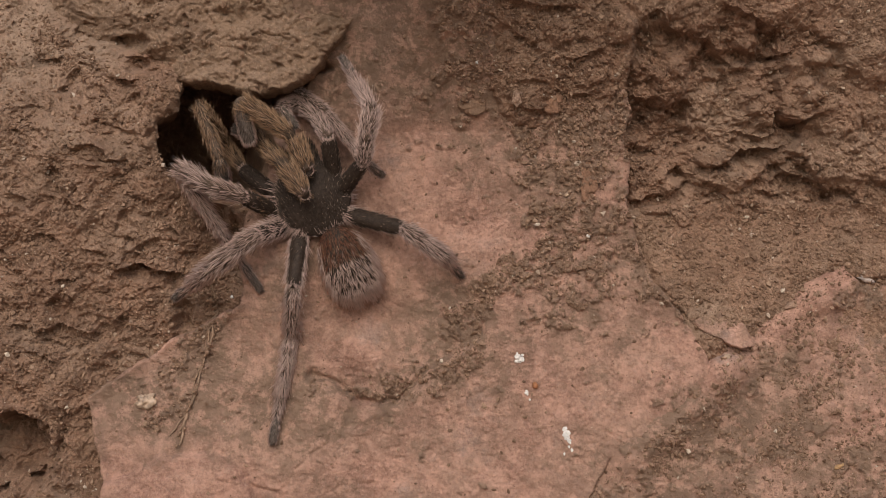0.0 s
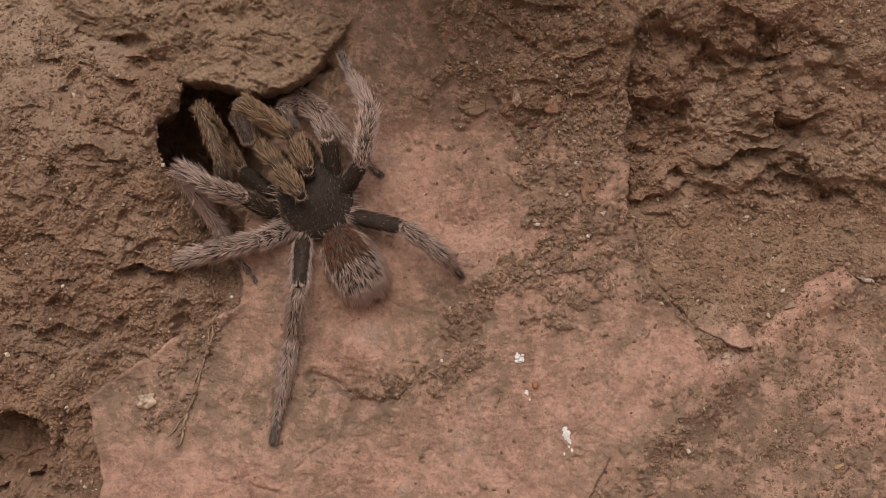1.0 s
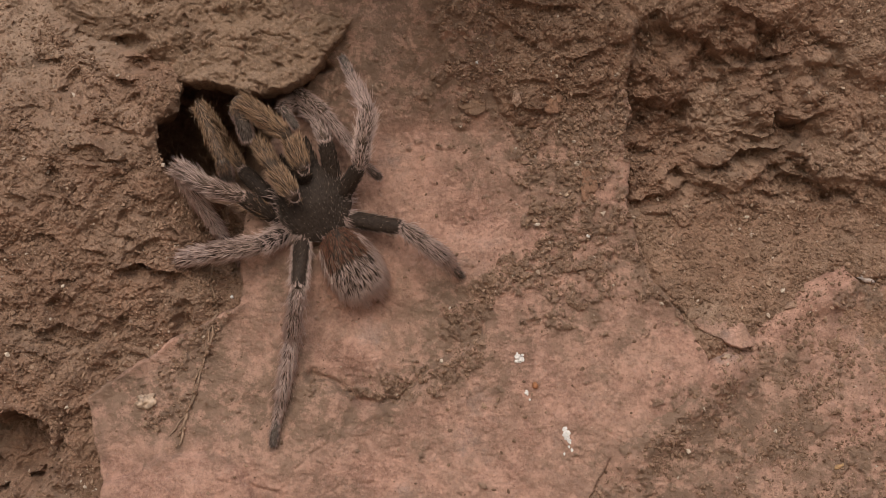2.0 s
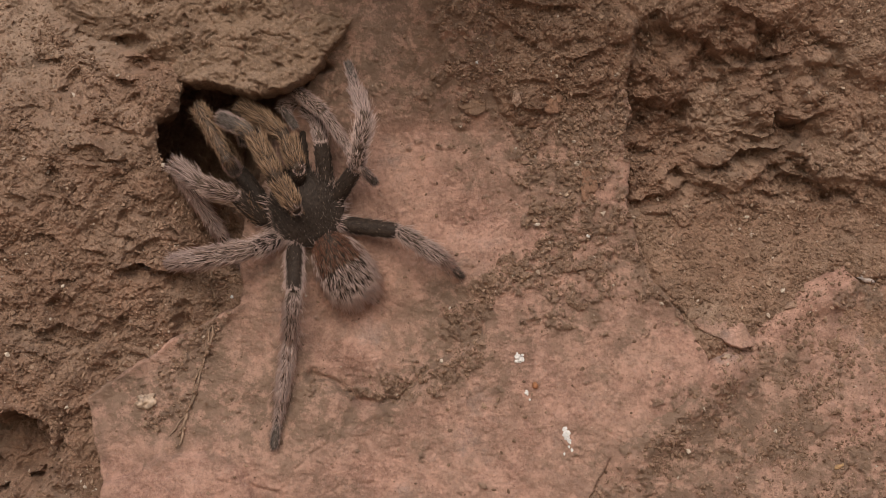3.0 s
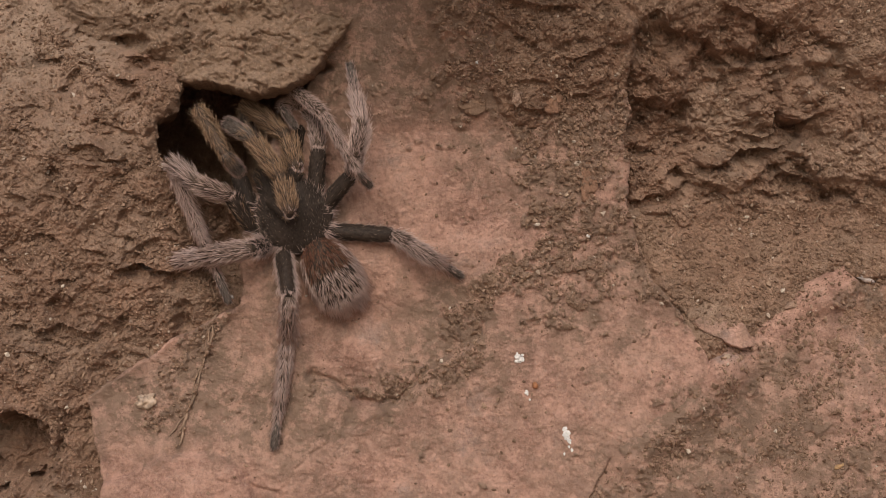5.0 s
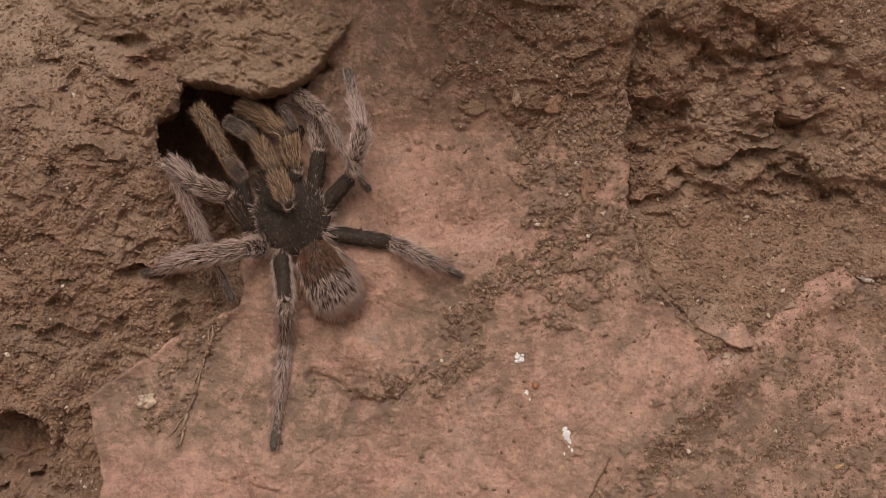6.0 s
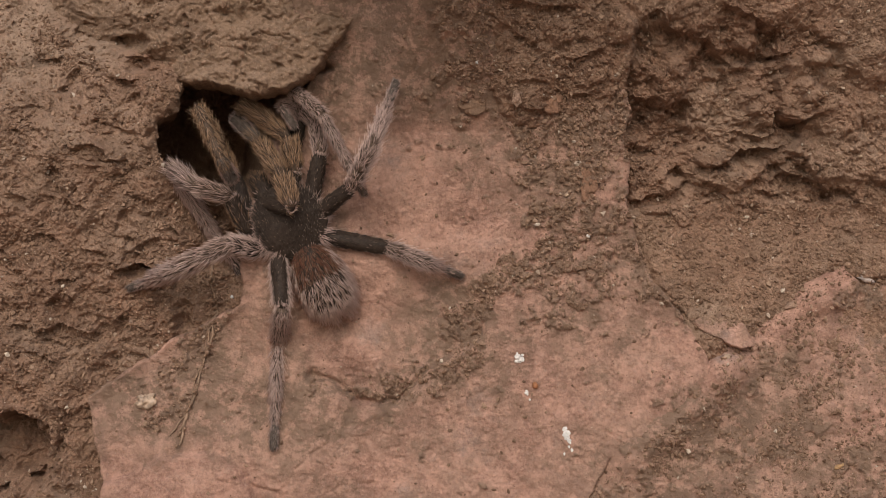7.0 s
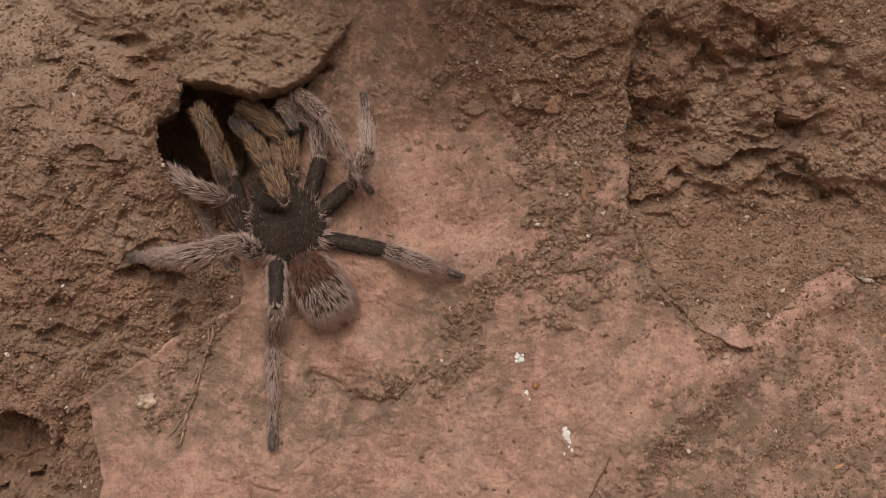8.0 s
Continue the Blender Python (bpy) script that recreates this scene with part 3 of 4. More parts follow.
def scatter(name, label, count, size, density, seed):
    """Crumbs of soil strewn over the surface, thick where density is high."""
    rng = np.random.RandomState(seed)
    u, v = rng.uniform(-60, 1630, count * 4), rng.uniform(-50, 930, count * 4)
    keep = rng.rand(count * 4) < density(u, v)
    u, v = u[keep][:count], v[keep][:count]
    h = surface(u, v)
    ok = (h > -70) & (inside(u, v, shift(HOLE, 52)) < -7)
    u, v, h = u[ok], v[ok], h[ok]
    n = len(u)
    co, tri = pebble_shape()
    r = size[0] * (1 - rng.rand(n)) ** -0.55
    r = np.minimum(r, size[1])
    scale = r[:, None] * rng.uniform(0.6, 1.25, (n, 3))
    q = rng.randn(n, 4)
    q /= np.linalg.norm(q, axis=1, keepdims=True)
    w, x, y, z = q.T
    rot = np.stack([1 - 2 * (y * y + z * z), 2 * (x * y - z * w), 2 * (x * z + y * w), 2 * (x * y + z * w), 1 - 2 * (x * x + z * z), 2 * (y * z - x * w),
                    2 * (x * z - y * w), 2 * (y * z + x * w), 1 - 2 * (x * x + y * y)], -1).reshape(n, 3, 3)
    body = co[None] * np.clip(1 + 0.38 * rng.randn(n, len(co), 1), 0.3, 2) * scale[:, None]
    body = np.einsum("nij,nkj->nki", rot, body)
    body += np.stack([u - MID[0], -(h + 0.35 * r), -(v - MID[1])], -1)[:, None]
    pts = body.reshape(-1, 3) * UNIT + np.array([0, 0, HIGH])
    faces = (np.arange(n)[:, None, None] * len(co) + tri[None]).reshape(-1, 3)
    return tagged(new(name, mesh_from(name, pts, [faces], [CRUMB], {"dust": np.zeros(len(pts))}, None, False)), label, "soil crumbs", kind="stuff")


def soil_density(u, v):
    on_slab = (inside(u, v, SLABLINE) > 0) & (inside(u, v, SLOPE) < 0)
    clump = smooth(fbm(u, v, 46, 81, 4, 0.65), 0.0, 0.35)
    bare = 1 - 0.85 * (inside(u, v, shift(BOULDERLINE, 112)) > -5)
    return bare * np.where(on_slab, 0.012 + crust(u, v) * (0.08 + 0.9 * smooth(fbm(u, v, 26, 18, 4, 0.6) + 0.75 * crust(u, v), 0.35, 0.7)), 0.12 + 0.7 * clump + 0.22 * (inside(u, v, SLOPE) > 0) + 0.16 * (u < 500))


scatter("soil_crumbs", "fine loose brown soil crumbs clinging to the bank", 54000, (0.75, 4.0), soil_density, 91)


def height_at(u, v):
    return float(surface(np.array([float(u)]), np.array([float(v)]))[0])


def lump(name, u, v, ru, rv, thick, mat, label, category, seed, turn=0.0, rough=0.16, sink=0.25, detail=3, group="", over=None):
    """A small uneven pebble, chip or crust that lies on the surface."""
    bm = bmesh.new()
    bmesh.ops.create_icosphere(bm, subdivisions=detail, radius=1.0)
    ca, sa = math.cos(radians(turn)), math.sin(radians(turn))
    for vert in bm.verts:
        c = vert.co
        k = 1 + rough * noise.noise(c * 1.6 + Vector((seed, 0, 0))) * 2 + rough * 0.6 * noise.noise(c * 4.5 + Vector((0, seed, 0)))
        x, z, y = c.x * k * ru, c.z * k * rv, c.y * k * thick
        vert.co = Vector((x * ca - z * sa, y, x * sa + z * ca)) * UNIT
    for f in bm.faces:
        f.smooth = True
    me = bpy.data.meshes.new(name)
    bm.to_mesh(me)
    bm.free()
    me.materials.append(mat)
    ob = new(name, me)
    h = height_at(u, v) if over is None else over
    ob.location = ((u - MID[0]) * UNIT, -(h + thick * (1 - 2 * sink)) * UNIT, HIGH - (v - MID[1]) * UNIT)
    return tagged(ob, label, category, group)


def small_stones():
    for blobs in (((997, 756, 4.5, 4), (1001, 763, 5.5, 5), (1000, 770, 5, 5), (1004, 776, 3.4, 4.5), (996, 766, 3, 4)), ((915, 629, 5, 4.5), (920, 635, 5.5, 5.5), (914, 637, 4, 3), (923, 627, 2.6, 2.4))):
        bits = [lump("bird_dropping", u, v, ru, rv, 1.5, WHITE, "white crusty bird dropping on the red slab", "dropping", int(u), 0, 0.3, 0.25) for u, v, ru, rv in blobs]
        bm = bmesh.new()
        for ob in bits:
            start = len(bm.verts)
            bm.from_mesh(ob.data)
            bm.verts.ensure_lookup_table()
            bmesh.ops.translate(bm, verts=bm.verts[start:], vec=ob.location - bits[0].location)
        bm.to_mesh(bits[0].data)
        bm.free()
        for ob in bits[1:]:
            bpy.data.objects.remove(ob)
    for n, (u, v, r) in enumerate(((1004, 786, 2.2), (1009, 792, 2.6), (996, 799, 2.0), (930, 692, 3.2), (936, 705, 1.8), (1006, 780, 1.6), (932, 696, 1.6), (914, 624, 2.0))):
        lump("dropping_speck", u, v, r, r * 1.3, 1.2, WHITE, "tiny white speck of bird dropping on the slab", "dropping", 20 + n, 0, 0.3, 0.2, 2, "specks of bird dropping")
    lump("seed", 945, 680, 5, 6.5, 4, RED, "small orange-brown seed lying on the slab", "seed", 40, 20, 0.1, 0.2)
    lump("pale_pebble", 264, 709, 16, 15, 10, QUARTZ, "round pale yellowish pebble stuck to the slab", "pebble", 41, 0, 0.4, 0.4, 4)
    lump("quartz_chip", 1541, 495, 14, 5.5, 2.5, PAPER, "flat whitish chip lying in the soil", "stone chip", 42, -22, 0.45, 0.3, 2)
    lump("flat_pebble", 1405, 541, 12, 7, 4, CHIP, "flat pinkish pebble lying in the soil", "pebble", 43, 15, 0.2, 0.25)
    lump("tan_chip", 1481, 824, 9.5, 4, 3, TAN, "small tan stone chip on the block", "stone chip", 44, 25, 0.15, 0.2)
    for u, v, ru, rv, mat, seed in ((1039, 418, 5, 4.5, WHITE, 45), (1001, 346, 5, 5, QUARTZ, 46), (408, 527, 3.5, 4, WHITE, 47), (990, 345, 4, 3, QUARTZ, 48), (1219, 365, 6, 5, QUARTZ, 49),
                                    (1302, 415, 3, 5, QUARTZ, 50), (1460, 55, 6, 5, QUARTZ, 51), (1520, 278, 5, 4, QUARTZ, 52), (842, 122, 3, 4, WHITE, 53), (1313, 545, 3, 5, QUARTZ, 54)):
        lump("white_pebble", u, v, 0.8 * ru, 0.8 * rv, 3, mat, "tiny white pebble bedded in brown soil", "pebble", seed, 0, 0.5, 0.3, 2, "white pebbles in the soil")
    for u, v, ru, rv, turn, mat, seed in ((835, 188, 20, 17, 0, CLAY, 61), (972, 184, 19, 17, 10, RUSTY, 62), (1036, 322, 14, 28, 4, RUSTY, 63), (912, 180, 8, 14, 0, CHIP, 67), (400, 545, 22, 12, 30, CHIP, 70)):
        lump("embedded_stone", u, v, ru, rv, 5, mat, "rough reddish-brown stone bedded in the soil", "stone", seed, turn, 0.32, 0.7, 4, "stones bedded in the soil")
    stone("sandstone_flake", [(1224, 571), (1262, 548), (1304, 562), (1330, 596), (1332, 611), (1310, 616), (1270, 602), (1246, 586)],
          lambda u, v: 2 + 0.42 * (v - 560) + 6 * fbm(u, v, 30, 56, 4) + 2.4 * fbm(u, v, 9, 57, 3, 0.65), SLAB, 1.2, "thin reddish sandstone flake lying on the soil",
          lambda u, v: np.clip(1.2 - smooth(u + 0.6 * (v - 590), 1262, 1310) + fbm(u, v, 30, 58, 4), 0, 1), 22, 5, 9, "stone flake")


CHIP = mineral("pink_stone", [(0.3, (0.33, 0.22, 0.16)), (0.7, (0.47, 0.33, 0.25))], (0.6, 0.5, 0.42))
TAN = mineral("tan_stone", [(0.3, (0.42, 0.26, 0.13)), (0.7, (0.52, 0.34, 0.19))], (0.6, 0.5, 0.42))
RUSTY = mineral("rusty_stone", [(0.3, (0.26, 0.15, 0.098)), (0.7, (0.34, 0.20, 0.135))], (0.5, 0.4, 0.3))
CLAY = mineral("clay_clod", [(0.3, (0.22, 0.14, 0.095)), (0.7, (0.34, 0.225, 0.155))], (0.55, 0.45, 0.35))
small_stones()


def strand(pts, radius, seed, gap=1.5):
    """A thin uneven stalk along places of the wall grid, lying close over the surface."""
    p = np.array(pts, float)
    s = np.concatenate([[0], np.cumsum(np.hypot(*np.diff(p[:, :2], axis=0).T))])
    t = np.linspace(0, s[-1], int(s[-1] / 2.5) + 2)
    u, v = np.interp(t, s, p[:, 0]), np.interp(t, s, p[:, 1])
    u, v = u + 2.5 * fbm(t, t * 0, 16, seed, 3), v + 1.5 * fbm(t, t * 0, 14, seed + 5, 3)
    h = np.maximum(surface(u, v), -30)
    h = np.convolve(np.pad(h, 4, "edge"), np.full(9, 1 / 9), "valid") + radius + gap
    r = radius * (1 + 0.85 * fbm(t, t * 0 + 9, 9, seed + 9, 3)) * np.interp(t / t[-1], [0, 0.1, 0.9, 1], [0.8, 1, 0.8, 0.3])
    a = np.arange(7) * 2 * math.pi / 7
    x = (u[:, None] + r[:, None] * np.cos(a) - MID[0]) * UNIT
    y = -(h[:, None] + r[:, None] * np.sin(a)) * UNIT
    z = np.repeat((HIGH - (v - MID[1]) * UNIT)[:, None], 7, 1) - 0.4 * r[:, None] * UNIT * np.cos(a)
    i = np.arange(len(t) * 7).reshape(-1, 7)
    j = np.roll(i, -1, 1)
    return np.stack([x, y, z], -1).reshape(-1, 3), np.stack([i[:-1], j[:-1], j[1:], i[1:]], -1).reshape(-1, 4)


def hanging_root():
    thing = tagged(new("hanging_root"), "thin dry root caked with soil hanging over the slab", "root")
    for n, (pts, r) in enumerate(((((374, 470), (370, 500), (382, 540), (381, 592), (364, 632), (350, 690), (336, 732), (318, 770)), 1.9), (((380, 520), (376, 560), (372, 600), (360, 650), (346, 700)), 1.2),
                                  (((346, 700), (332, 742), (326, 775), (322, 792)), 2.0), (((332, 732), (318, 752), (304, 768)), 1.4), (((362, 640), (348, 668), (342, 700)), 1.3))):
        co, quads = strand(pts, r, 110 + n)
        ob = new("root_stem" if n == 0 else "rootlet", mesh_from("rootlet", co, [quads], [ROOT]))
        ob.parent = thing
    rng = np.random.RandomState(77)
    stem = ((374, 480), (370, 500), (382, 540), (381, 592), (364, 632), (350, 690), (336, 732), (320, 785))
    beads = []
    for n in range(84):
        k = rng.rand() * (len(stem) - 1.001)
        (u0, v0), (u1, v1) = stem[int(k)], stem[int(k) + 1]
        beads.append((u0 + (u1 - u0) * (k % 1) + 2.6 * rng.randn(), v0 + (v1 - v0) * (k % 1), 1.6 + 1.8 * rng.rand() ** 2 + (1.8 if rng.rand() < 0.15 else 0)))
    heights = surface(np.array([b[0] for b in beads]), np.array([b[1] for b in beads]))
    for n, (u, v, r) in enumerate(beads):
        lump("soil_lump", u, v, r, r * 1.2, r * 0.8, CLAY, "", "", 120 + n, 0, 0.4, -0.6, 1, "", float(heights[n])).parent = thing


hanging_root()


def twigs():
    for n, (pts, r) in enumerate(((((1280, 362), (1296, 372), (1314, 378)), 2.2), (((1448, 395), (1455, 385), (1462, 372)), 1.4), (((1196, 148), (1203, 160), (1206, 172)), 1.3), (((1340, 545), (1347, 556), (1352, 566)), 1.3),
                                  (((648, 300), (652, 302), (656, 306)), 0.8), (((1388, 60), (1396, 50), (1400, 42)), 1.4), (((838, 118), (842, 124), (846, 132)), 1.0))):
        co, quads = strand(pts, r, 130 + n, 0.6)
        tagged(new("twig", mesh_from("twig", co, [quads], [ROOT])), "short dry twig fragment lying on the soil", "twig", "twig fragments")


twigs()


# ---- the tarantula ----
def part(name, me, parent, label=""):
    ob = new(name, me)
    ob.parent = parent
    return tagged(ob, label) if label else ob


def fur(rng, base, normal, lean, length, thick):
    """Tapered, curved hairs: one for each base point, leaning from the normal towards lean."""
    n = len(base)
    way = normal * (0.42 + 0.4 * rng.rand(n, 1)) + lean * (0.85 + 0.5 * rng.rand(n, 1)) + 0.24 * rng.randn(n, 3)
    way /= np.linalg.norm(way, axis=1, keepdims=True)
    side = np.cross(way, rng.randn(n, 3))
    side /= np.linalg.norm(side, axis=1, keepdims=True)
    third = np.cross(way, side)
    long = (length * (0.55 + 0.75 * rng.rand(n)))[:, None]
    mid = base + way * long * 0.5
    tip = base + (way + 0.35 * lean + 0.12 * side) * long
    rings = []
    for centre, r in ((base - way * long * 0.06, thick), (mid, thick * 0.8)):
        rings += [centre + r * (math.cos(a) * side + math.sin(a) * third) for a in (0, 2.094, 4.189)]
    co = np.stack(rings + [tip], 1).reshape(-1, 3)
    at0 = (np.arange(n) * 7)[:, None]
    quads = np.concatenate([at0 + np.array([[i, (i + 1) % 3, 3 + (i + 1) % 3, 3 + i]]) for i in range(3)])
    tris = np.concatenate([at0 + np.array([[3 + i, 3 + (i + 1) % 3, 6]]) for i in range(3)])
    along = np.tile([0, 0, 0, 0.55, 0.55, 0.55, 1.0], n)
    return co, quads, tris, along


def furry(name, length, profile, skin, coats, seed, flat=1.0, lift=0.0, around=18, rings=26):
    """A limb or body piece along +y: a lathe of (place, radius) stops, with coats of hair
    (material, count, length, from, to, all round, only the upper side or the rim)."""
    rng = np.random.RandomState(seed)
    ps, rs = [p[0] for p in profile], [p[1] for p in profile]
    s = np.linspace(0, 1, rings)
    r = np.interp(s, ps, rs)
    a = np.arange(around) * 2 * math.pi / around
    bulge = 1 + 0.05 * np.sin(3 * a[None, :] + seed + 6 * s[:, None])
    x = r[:, None] * np.cos(a) * bulge
    z = r[:, None] * np.sin(a) * flat * bulge + lift * np.sin(s * math.pi)[:, None]
    co = np.stack([x, np.repeat(s[:, None] * length, around, 1), z], -1).reshape(-1, 3)
    i = np.arange(rings * around).reshape(rings, around)
    j = np.roll(i, -1, 1)
    quads = [np.stack([i[:-1], j[:-1], j[1:], i[1:]], -1).reshape(-1, 4)]
    co = np.concatenate([co, [[0, -0.03 * length, 0], [0, 1.03 * length, 0]]])
    caps = np.concatenate([np.stack([j[0], i[0], np.full(around, len(co) - 2)], -1), np.stack([i[-1], j[-1], np.full(around, len(co) - 1)], -1)])
    faces, slots, along = [quads[0], caps], [np.zeros(len(quads[0])), np.zeros(len(caps))], [np.zeros(len(co))]
    mats, cos = [skin], [co]
    for mat, count, hair_length, lo, hi, upper in coats:
        t = lo + (hi - lo) * rng.rand(count)
        ang = rng.rand(count) * (math.pi if upper is True else 2 * math.pi)
        if upper == "rim":
            ang = rng.uniform(-0.7, 0.55, count)
            ang = np.where(rng.rand(count) < 0.5, ang, math.pi - ang)
        rad = np.interp(t, ps, rs)
        nx, nz = np.cos(ang), np.sin(ang)
        base = np.stack([rad * nx, t * length, rad * nz * flat + lift * np.sin(t * math.pi)], -1)
        slope = np.gradient(np.interp(np.linspace(0, 1, 101), ps, rs), 0.01 * length)[np.clip((t * 100).astype(int), 0, 100)]
        normal = np.stack([nx, -np.clip(slope, -1.5, 1.5), nz], -1)
        normal /= np.linalg.norm(normal, axis=1, keepdims=True)
        hc, hq, ht, ha = fur(rng, base, normal, np.array([[0, 1.0, 0]]), np.full(count, hair_length), 0.85 if hair_length > 19 else 0.7 if hair_length > 12 else 0.5)
        k = sum(len(c) for c in cos)
        if mat not in mats:
            mats.append(mat)
        slot = mats.index(mat)
        cos.append(hc), along.append(ha)
        faces += [hq + k, ht + k]
        slots += [np.full(len(hq), slot), np.full(len(ht), slot)]
    order = [f for f in faces if f.shape[1] == 4] + [f for f in faces if f.shape[1] == 3]
    kinds = [q for f, q in zip(faces, slots) if f.shape[1] == 4] + [q for f, q in zip(faces, slots) if f.shape[1] == 3]
    return mesh_from(name, np.concatenate(cos) * UNIT, [np.concatenate([f for f in order if f.shape[1] == 4]), np.concatenate([f for f in order if f.shape[1] == 3])],
                     mats, {"along": np.concatenate(along)}, np.concatenate(kinds))


TUBE = [(0, 0.55), (0.06, 0.85), (0.2, 1.0), (0.8, 0.95), (0.93, 0.85), (1, 0.5)]


def tube(r0, r1):
    return [(p, k * (r0 + (r1 - r0) * p)) for p, k in TUBE]


# ways of the body: seconds, then the carapace's middle, then the abdomen's waist and tail, on the wall grid
BODY_ROWS = [(0, 556, 355, 585, 402, 640, 530), (0.5, 557, 357, 583, 404, 645, 526), (1.0, 560, 359, 587, 402, 652, 521), (1.5, 560, 361, 587, 403, 655, 523),
        (3.0, 544, 374, 570, 413, 640, 535), (3.5, 531, 378, 563, 416, 632, 538), (4.0, 527, 379, 559, 417, 631, 541), (4.5, 525, 384, 555, 421, 625, 546),
        (6.0, 520, 389, 546, 427, 612, 560), (6.5, 519, 393, 540, 432, 606, 564), (7.0, 515, 395, 535, 434, 604, 567), (7.5, 514, 397, 531, 440, 602, 570), (8.0, 512, 400, 527, 445, 600, 573)]
LEAN, BODY_W = 25.0, 36.0


def ease(rows, t):
    """The rows' values at t, on a smooth curve through them."""
    ts = np.array([r[0] for r in rows], float)
    vs = np.array([r[1:] for r in rows], float)
    i = int(np.clip(np.searchsorted(ts, t) - 1, 0, len(ts) - 2))
    slopes = np.diff(vs, axis=0) / np.diff(ts)[:, None]
    m = np.zeros_like(vs)
    both = slopes[:-1] * slopes[1:]
    m[1:-1] = np.where(both > 0, 2 * both / np.where(np.abs(slopes[:-1] + slopes[1:]) < 1e-9, 1, slopes[:-1] + slopes[1:]), 0)
    h = ts[i + 1] - ts[i]
    x = (t - ts[i]) / h
    return ((2 * x ** 3 - 3 * x * x + 1) * vs[i] + (x ** 3 - 2 * x * x + x) * h * m[i] + (3 * x * x - 2 * x ** 3) * vs[i + 1] + (x ** 3 - x * x) * h * m[i + 1])


OUTWARD = Vector((0, -1, 0))


def bone(a, b, up):
    """The pose of a piece that runs from a to b along its y, with z as near to up as can be."""
    y = (b - a).normalized()
    x = y.cross(up).normalized()
    z = x.cross(y)
    m = Matrix((x, y, z)).transposed().to_4x4()
    m.translation = a
    return m


def body_pose(t):
    cu, cv, wu, wv, tu, tv = ease(BODY_ROWS, t)
    turn = LEAN + 0.35 * (math.degrees(math.atan2(tu - wu, tv - wv)) - 23)
    ahead = Vector((-math.sin(radians(turn)), -0.10, math.cos(radians(turn))))
    here = at(cu, cv, BODY_W)
    return bone(here, here + ahead, OUTWARD)


def reach(prev, u, v, length, near):
    """The point at that length from prev on the eye's line to (u, v): the nearer or the farther one."""
    eye = Vector((0, -EYE, HIGH))
    d = (at(u, v) - eye).normalized()
    b = d.dot(prev - eye)
    gap = length ** 2 - ((prev - eye).length_squared - b * b)
    if gap <= 0:
        return prev + (eye + b * d - prev).normalized() * length
    return eye + (b - math.sqrt(gap) if near else b + math.sqrt(gap)) * d


# legs that stand on the bank: root on the wall grid at the start, root's height, lengths of femur, knee to ankle and ankle to tip, which way the knee goes,
# the tip's height over the surface (or None and its own height), and how far the ankle is held out
LEG_PLAN = {
    "left_third": ((500, 402), 27, (62, 96, 134), True, (8, 0, 25)),
    "left_fourth": ((531, 412), 27, (106, 97, 192), True, (8, 0, -35)),
    "right_third": ((602, 342), 27, (90, 100, 126), True, (28, 0, 25)),
    "right_fourth": ((616, 380), 27, (114, 80, 82), True, (8, 0, 5)),
}
# limbs at the burrow: root, root's height, and each piece's length and whether its end comes nearer (1) or goes deeper (-1)
CHAIN_PLAN = {
    "left_palp": ((505, 318), 26, (("femur", 92, 1), ("patella", 60, -1), ("tibia", 96, -1), ("tarsus", 74, -1))),
    "right_palp": ((538, 316), 26, (("femur", 58, 1), ("patella", 62, -1), ("tibia", 112, -1), ("tarsus", 78, -1))),
    "left_first": ((478, 338), 24, (("femur", 80, -1), ("patella", 58, -1), ("tibia", 118, 1), ("metatarsus", 112, 1), ("tarsus", 46, -1))),
    "left_second": ((480, 372), 27, (("femur", 74, 1), ("patella", 64, 1), ("tibia", 74, -1), ("metatarsus", 205, -1), ("tarsus", 58, -1))),
    "right_first": ((540, 312), 22, (("femur", 148, -1), ("patella", 66, 1), ("tibia", 86, 1), ("metatarsus", 121, 1), ("tarsus", 44, -1))),
    "right_second": ((592, 318), 27, (("femur", 86, 1), ("patella", 54, -1), ("tibia", 52, -1), ("metatarsus", 44, 1), ("tarsus", 48, 1))),
}


def bend(knee, tip, shin, foot, u, v, lift, last):
    """The ankle between knee and tip that comes nearest to the eye's line to (u, v), held out by lift and near to where it last was."""
    d = (tip - knee).length
    axis = (tip - knee).normalized()
    if d >= shin + foot:
        return knee + axis * shin
    x = (shin * shin - foot * foot + d * d) / (2 * d)
    r = math.sqrt(max(shin * shin - x * x, 0))
    e1 = (OUTWARD - axis * OUTWARD.dot(axis)).normalized()
    e2 = axis.cross(e1)
    eye = Vector((0, -EYE, HIGH))
    way = (at(u, v) - eye).normalized()
    best = None
    for k in range(240):
        p = knee + axis * x + r * (math.cos(k * math.pi / 120) * e1 + math.sin(k * math.pi / 120) * e2)
        miss = ((p - eye) - way * way.dot(p - eye)).length + 0.3 * abs(-p.y - (0.5 * -knee.y - 0.5 * tip.y + lift * UNIT)) + (0.08 * (p - last).length if last else 0)
        if best is None or miss < best[0]:
            best = (miss, p)
    return best[1]


BOW = 0.09


def swell(r, waist=0.72):
    """A piece that is thickest past its middle, with narrow joints."""
    return [(0, 0.45 * r), (0.06, waist * r), (0.3, 0.97 * r), (0.65, 1.04 * r), (0.9, 0.92 * r), (0.97, 0.74 * r), (1, 0.4 * r)]


